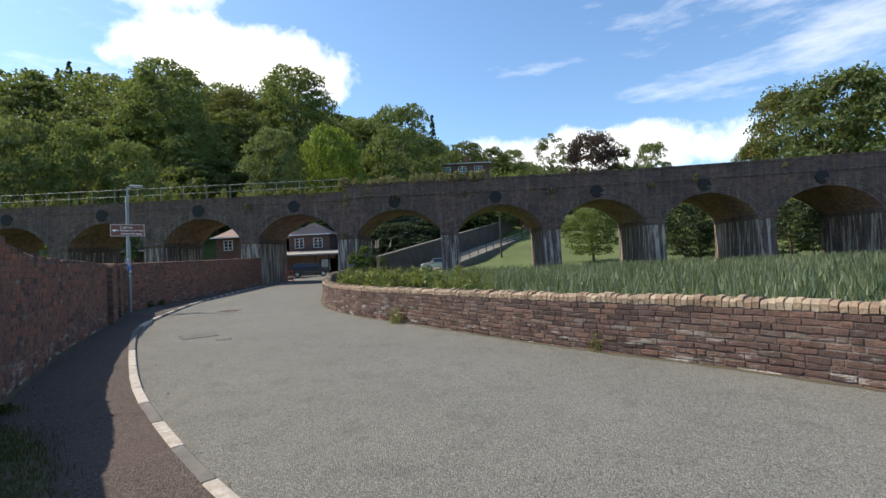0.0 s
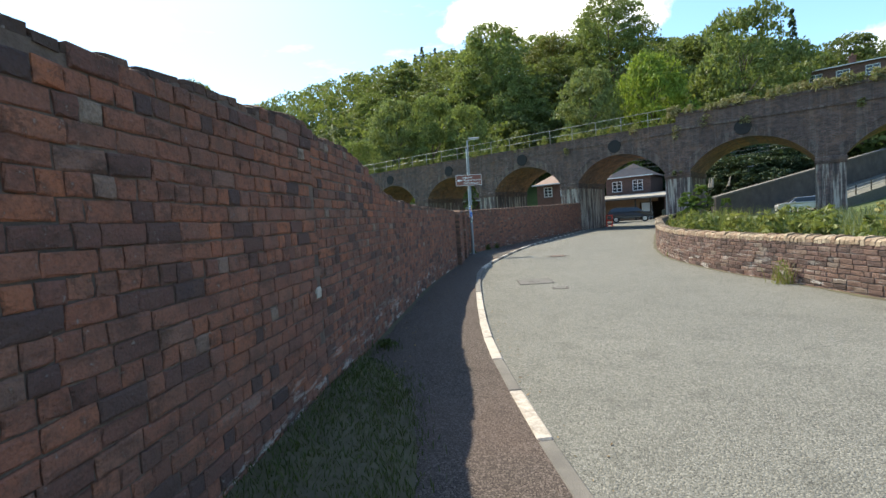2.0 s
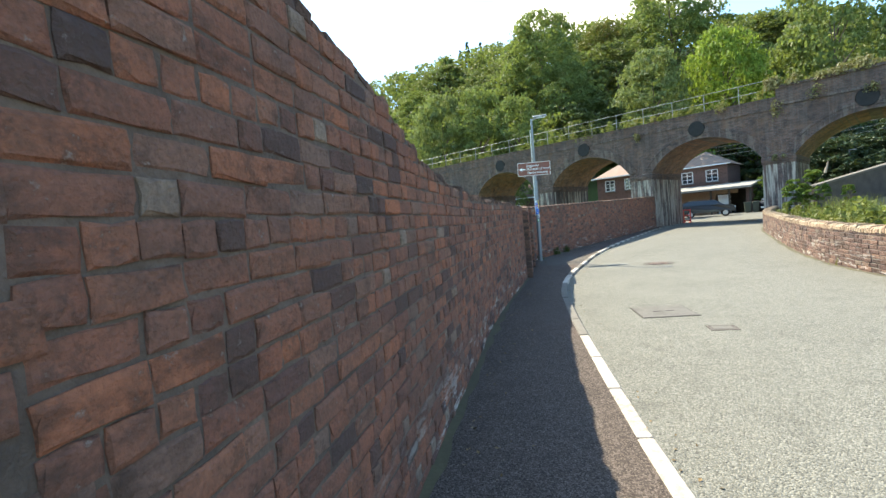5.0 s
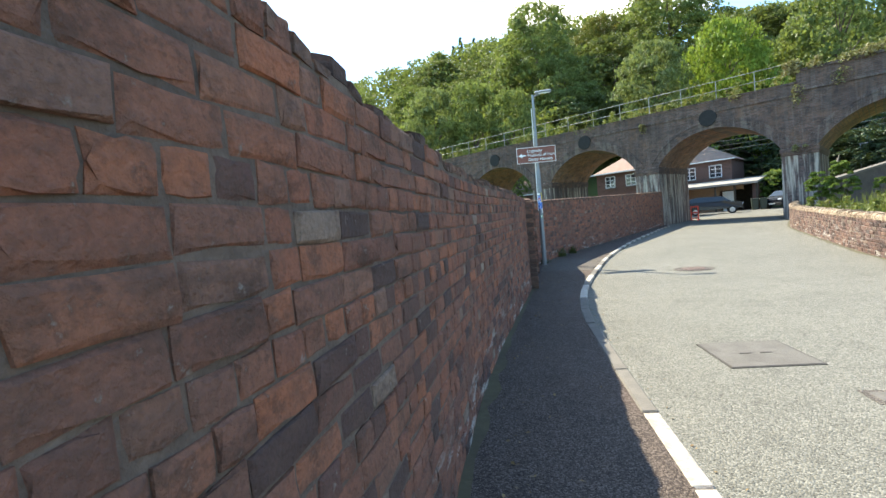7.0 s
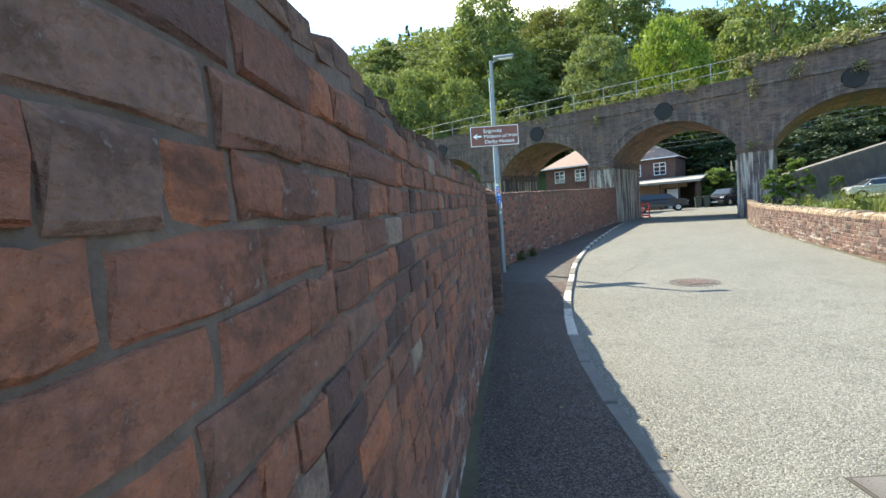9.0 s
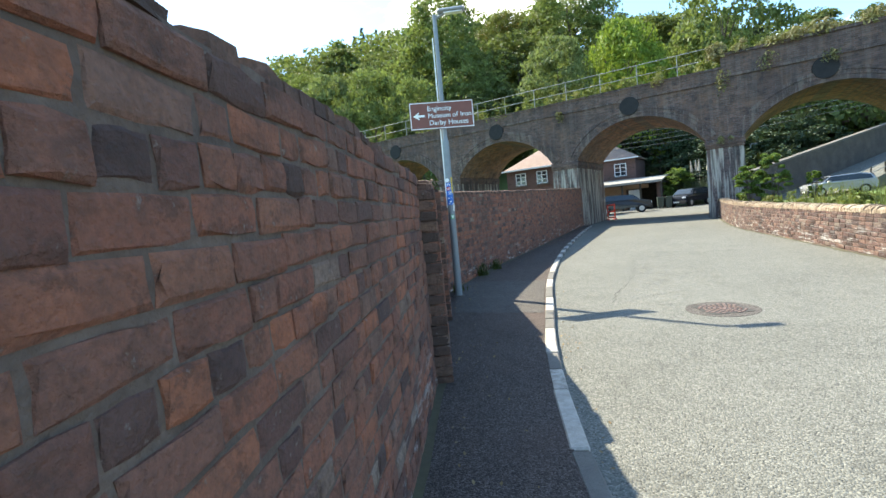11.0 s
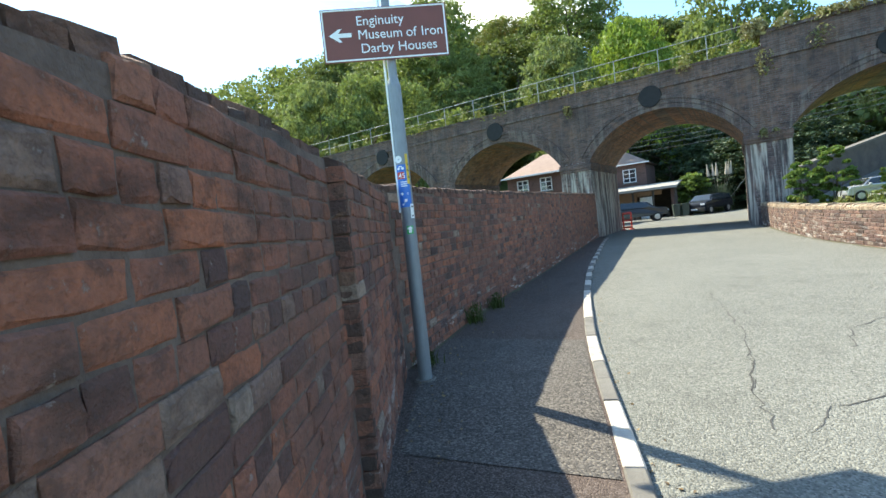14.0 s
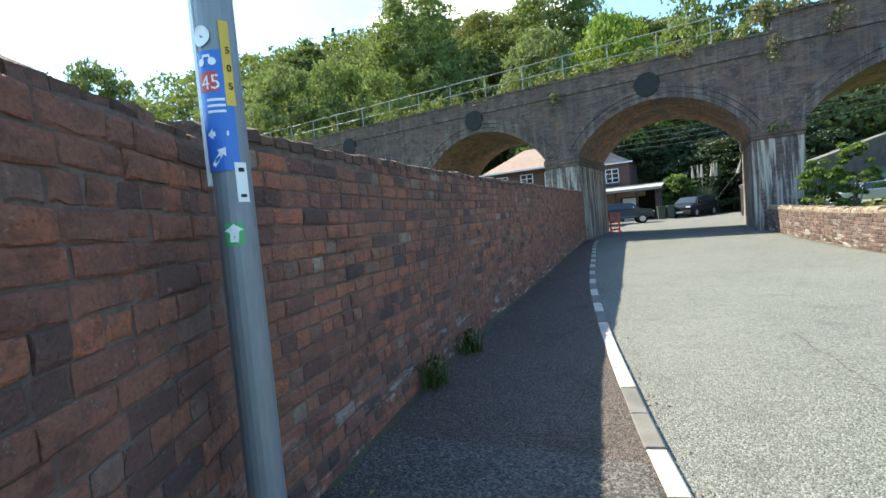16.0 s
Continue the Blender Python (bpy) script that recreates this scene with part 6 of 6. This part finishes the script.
def make_barrier():
    root = thing("road_barrier", pose(-15.75, 44.1, 0, 0, 0, 35), "red plastic road barrier leaning by the pier", "barrier")
    bm = bmesh.new()
    for x0, x1, z0, z1 in ((-0.28, 0.28, 0.92, 1.02), (-0.28, 0.28, 0.1, 0.2), (-0.28, -0.2, 0.0, 1.0), (0.2, 0.28, 0.0, 1.0), (-0.28, 0.28, 0.5, 0.6)):
        box(bm, x0, x1, -0.03, 0.03, z0, z1, 0.015)
    part("panel", bm, M_BARRIER, root)
    for s in (-1, 1):
        part("foot", boxed(s * 0.24 - 0.04, s * 0.24 + 0.04, -0.22, 0.22, 0.0, 0.06), M_BARRIER, root)


def make_bin(x, y):
    root = thing("wheelie_bin", pose(x, y, 0, 0, 0, 15), "dark plastic wheelie bin standing in the yard", "bin", "wheelie bins")
    bm = boxed(-0.28, 0.28, -0.32, 0.32, 0.05, 1.0, 0.03)
    for v in bm.verts:
        if v.co.z < 0.5:
            v.co.x *= 0.82
            v.co.y *= 0.82
    part("body", bm, M_BIN, root)
    part("lid", boxed(-0.3, 0.3, -0.36, 0.34, 1.0, 1.07, 0.02), M_BIN, root)


make_barrier()
make_bin(-14.6, 58.6)
make_bin(-13.95, 58.7)


def make_pampas():
    r = np.random.default_rng(61)
    root = thing("pampas_grass", pose(-11.7, 64.2, 0), "pampas grass with pale plumes at the yard edge", "shrub")
    v, f = blades(r, r.normal(size=(900, 2)) * 0.45, 1.2, 2.8, 0.02, 0.04, 0.6)
    mesh_part("leaves", v, f, M_REED, root, kind="stuff")
    bm = bmesh.new()
    for i in range(9):
        a, b = r.normal() * 0.25, r.normal() * 0.25
        bx, by = a * 3.2, b * 3.2
        tube(bm, (a, b, 1.0), (bx, by, 3.3), 0.02, 0.015, 5)
        tube(bm, (bx, by, 3.2), (bx * 1.1, by * 1.1, 4.3), 0.14, 0.03, 7)
    part("plumes", bm, plain("plume", (0.42, 0.36, 0.28), 0.9), root, "pale feathery plumes")
    root = thing("shrub", pose(-13.5, 64.0, 0), "rounded green shrub beside the pampas grass", "shrub", "shrubs by the pier")
    p, q = crown_points(r, 80, 40, 3.6, 3.0, 0.2, "round")
    v, f = leaf_cards(p, q, r.uniform(0.6, 1.3, len(p)) * 0.13, r)
    mesh_part("foliage", v.tolist(), f.tolist(), M_BUSH, root)


make_pampas()


def make_far_side():
    # lawn, rising lane and its retaining wall beyond the arches
    v, f = strip([(-3.0, 46.0), (4.0, 46.0), (12.0, 46.5)], [(-2.0, 54.0), (5.0, 56.0), (14.0, 57.0)], 0.16, 4)
    tagged(mesh_part("lawn", v, f, M_LAWN, None, "mown lawn beyond the viaduct", "structure", True), category="lawn")
    verts, faces = [], []
    # top line of the retaining wall; the lane climbs along its foot
    crest = [(-9.0, 54.2, 1.86), (-6.0, 59.2, 2.79), (-1.0, 67.5, 4.34), (4.0, 75.8, 5.89), (10.0, 85.8, 7.74)]
    nx, ny = 0.855, -0.515
    for x, y, z in crest:
        verts += [(x + nx * 4.6, y + ny * 4.6, z - 2.65), (x, y, z - 2.6), (x + nx * 4.7, y + ny * 4.7, z - 5.0)]
    for i in range(len(crest) - 1):
        a, b = 3 * i, 3 * i + 3
        faces += [(a, b, b + 1, a + 1), (a + 2, b + 2, b, a)]
    tagged(mesh_part("lane", verts, faces, M_ROAD, None, "lane climbing the slope beyond the viaduct", "structure"), category="road")
    root = thing("wall_4", Matrix.Identity(4), "dark stone retaining wall climbing beside the lane", "wall", kind="structure")
    for name, out, low, high, thick, m, label in (("wall_face", 0.0, -5.0, 0.0, 0.5, M_STONEWALL, ""), ("coping", 0.08, 0.0, 0.16, 0.66, M_CONCRETE, "pale stone coping")):
        verts, faces = [], []
        for x, y, z in crest:
            fx, fy, bx, by = x + nx * out, y + ny * out, x + nx * (out - thick), y + ny * (out - thick)
            verts += [(fx, fy, z + low), (fx, fy, z + high), (bx, by, z + high), (bx, by, z + low)]
        for i in range(len(crest) - 1):
            a, b = 4 * i, 4 * i + 4
            faces += [(a + q, a + (q + 1) % 4, b + (q + 1) % 4, b + q) for q in range(4)]
        faces += [(0, 3, 2, 1), tuple(len(verts) - 4 + q for q in range(4))]
        mesh_part(name, verts, faces, m, root, label)
    # post and rail fence along the open edge of the lane
    fence = thing("fence", Matrix.Identity(4), "low grey post and rail fence along the lane edge", "fence")
    for k in range(13):
        t = 3 * k / 12
        i = min(2, int(t))
        a, b = Vector(crest[i + 1]), Vector(crest[i + 2])
        p = a.lerp(b, t - i) + Vector((nx * 4.4, ny * 4.4, -2.65))
        part("post", boxed(p.x - 0.05, p.x + 0.05, p.y - 0.05, p.y + 0.05, p.z - 0.3, p.z + 0.95), M_DARKWOOD, fence)
    for up in (0.45, 0.85):
        for a, b in zip(crest[1:], crest[2:]):
            o = Vector((nx * 4.4, ny * 4.4, -2.65 + up))
            part("rail", tubed(Vector(a) + o, Vector(b) + o, 0.035, n=6), M_RAIL, fence)
    lamp = thing("street_lamp", pose(-7.4, 66.0, 0), "thin street lamp standing beyond the viaduct", "street lamp")
    part("column", tubed((0, 0, -0.2), (0, 0, 5.2), 0.07, 0.045, 10), M_GALV, lamp)
    part("lantern", boxed(-0.1, 0.55, -0.09, 0.09, 5.15, 5.27, 0.03), M_GALV, lamp)
    # overhead wires beyond the arch
    for k in range(4):
        cu = bpy.data.curves.new("overhead_wire", "CURVE")
        cu.dimensions, cu.bevel_depth = "3D", 0.018
        sp = cu.splines.new("POLY")
        sp.points.add(12)
        for i in range(13):
            t = i / 12
            sp.points[i].co = (-24 + 30 * t, 60 + 6 * t, 6.2 + 0.45 * k + 1.5 * t - 1.2 * math.sin(math.pi * t) * 0.5, 1)
        cu.materials.append(M_WIRE)
        ob = new("overhead_wire", cu)
        tagged(ob, "thin sagging overhead wire between poles beyond the arch", "cable", "overhead wires")
    for x, y, h in ((-24, 60, 8.6), (6, 66, 10.6)):
        pole = thing("telegraph_pole", pose(x, y, terrain(x, y)), "dark wooden telegraph pole carrying wires", "telegraph pole", "telegraph poles")
        part("shaft", tubed((0, 0, -0.5), (0, 0, h), 0.13, 0.09, 10), M_DARKWOOD, pole)


make_far_side()


# ---- dirt and litter ----


def make_litter():
    r = np.random.default_rng(71)
    # uneven band of washed-down dirt at the foot of the low wall
    n = 330
    left, right = [], []
    for i in range(n + 1):
        y = 3.0 + 35.2 * i / n
        p, t, nn = frame_at(LOW, LOW.s_at_y(y), -1)
        w = 0.07 + 0.10 * abs(noise.noise(Vector((y * 1.3, 0.3, 0)))) + 0.05 * abs(noise.noise(Vector((y * 7.0, 2.0, 0))))
        left.append((p.x - nn.x * 0.02, p.y - nn.y * 0.02))
        right.append((p.x + nn.x * w, p.y + nn.y * w))
    v, f = strip(left, right, 0.004, 1)
    tagged(mesh_part("gutter_dirt", v, f, M_SOIL, None, "dark washed-down dirt along the foot of the low wall", "structure"), category="dirt")
    # dirt at the foot of the tall wall
    left, right = [], []
    for i in range(201):
        y = 6.0 + 32.0 * i / 200
        c = WALL_A if y < 15.2 else WALL_B
        if 15.2 <= y <= 19.2:
            continue
        p, t, nn = frame_at(c, c.s_at_y(y), 1)
        w = 0.06 + 0.12 * abs(noise.noise(Vector((y * 1.7, 5.0, 0))))
        left.append((p.x, p.y))
        right.append((p.x + nn.x * w, p.y + nn.y * w))
    k = sum(1 for q in left if q[1] < 15.2)
    for a, b in ((0, k), (k, len(left))):
        v, f = strip(left[a:b], right[a:b], 0.0595, 1)
        tagged(mesh_part("footway_dirt", v, f, M_SOIL, None, "dark dirt gathered along the foot of the brick wall", "structure"), category="dirt")
    # fallen leaves and grit by the wall, in the gutter and on the footway
    pts = []
    for i in range(900):
        y = r.uniform(4, 30)
        if i % 3 == 0:
            p, t, nn = frame_at(KERB, KERB.s_at_y(y), 1)
            d, z = abs(r.normal()) * 0.12 + 0.02, 0.006
        else:
            c = WALL_A if y < 18.7 else WALL_B
            p, t, nn = frame_at(c, c.s_at_y(y), 1)
            d, z = 0.16 + abs(r.normal()) * 0.25, 0.066
        pts.append((p.x + nn.x * d, p.y + nn.y * d, z))
    pts = np.array(pts)
    v, f = leaf_cards(pts, np.tile([0, 0, 2.5], (len(pts), 1)), r.uniform(0.006, 0.022, len(pts)), r, 0.6)
    v[:, 2] = np.maximum(v[:, 2], np.repeat(pts[:, 2], 4) - 0.004)
    tagged(mesh_part("leaf_litter", v.tolist(), f.tolist(), M_LITTER, None, "scattered brown leaves and grit on the footway", "stuff"), category="litter")


make_litter()
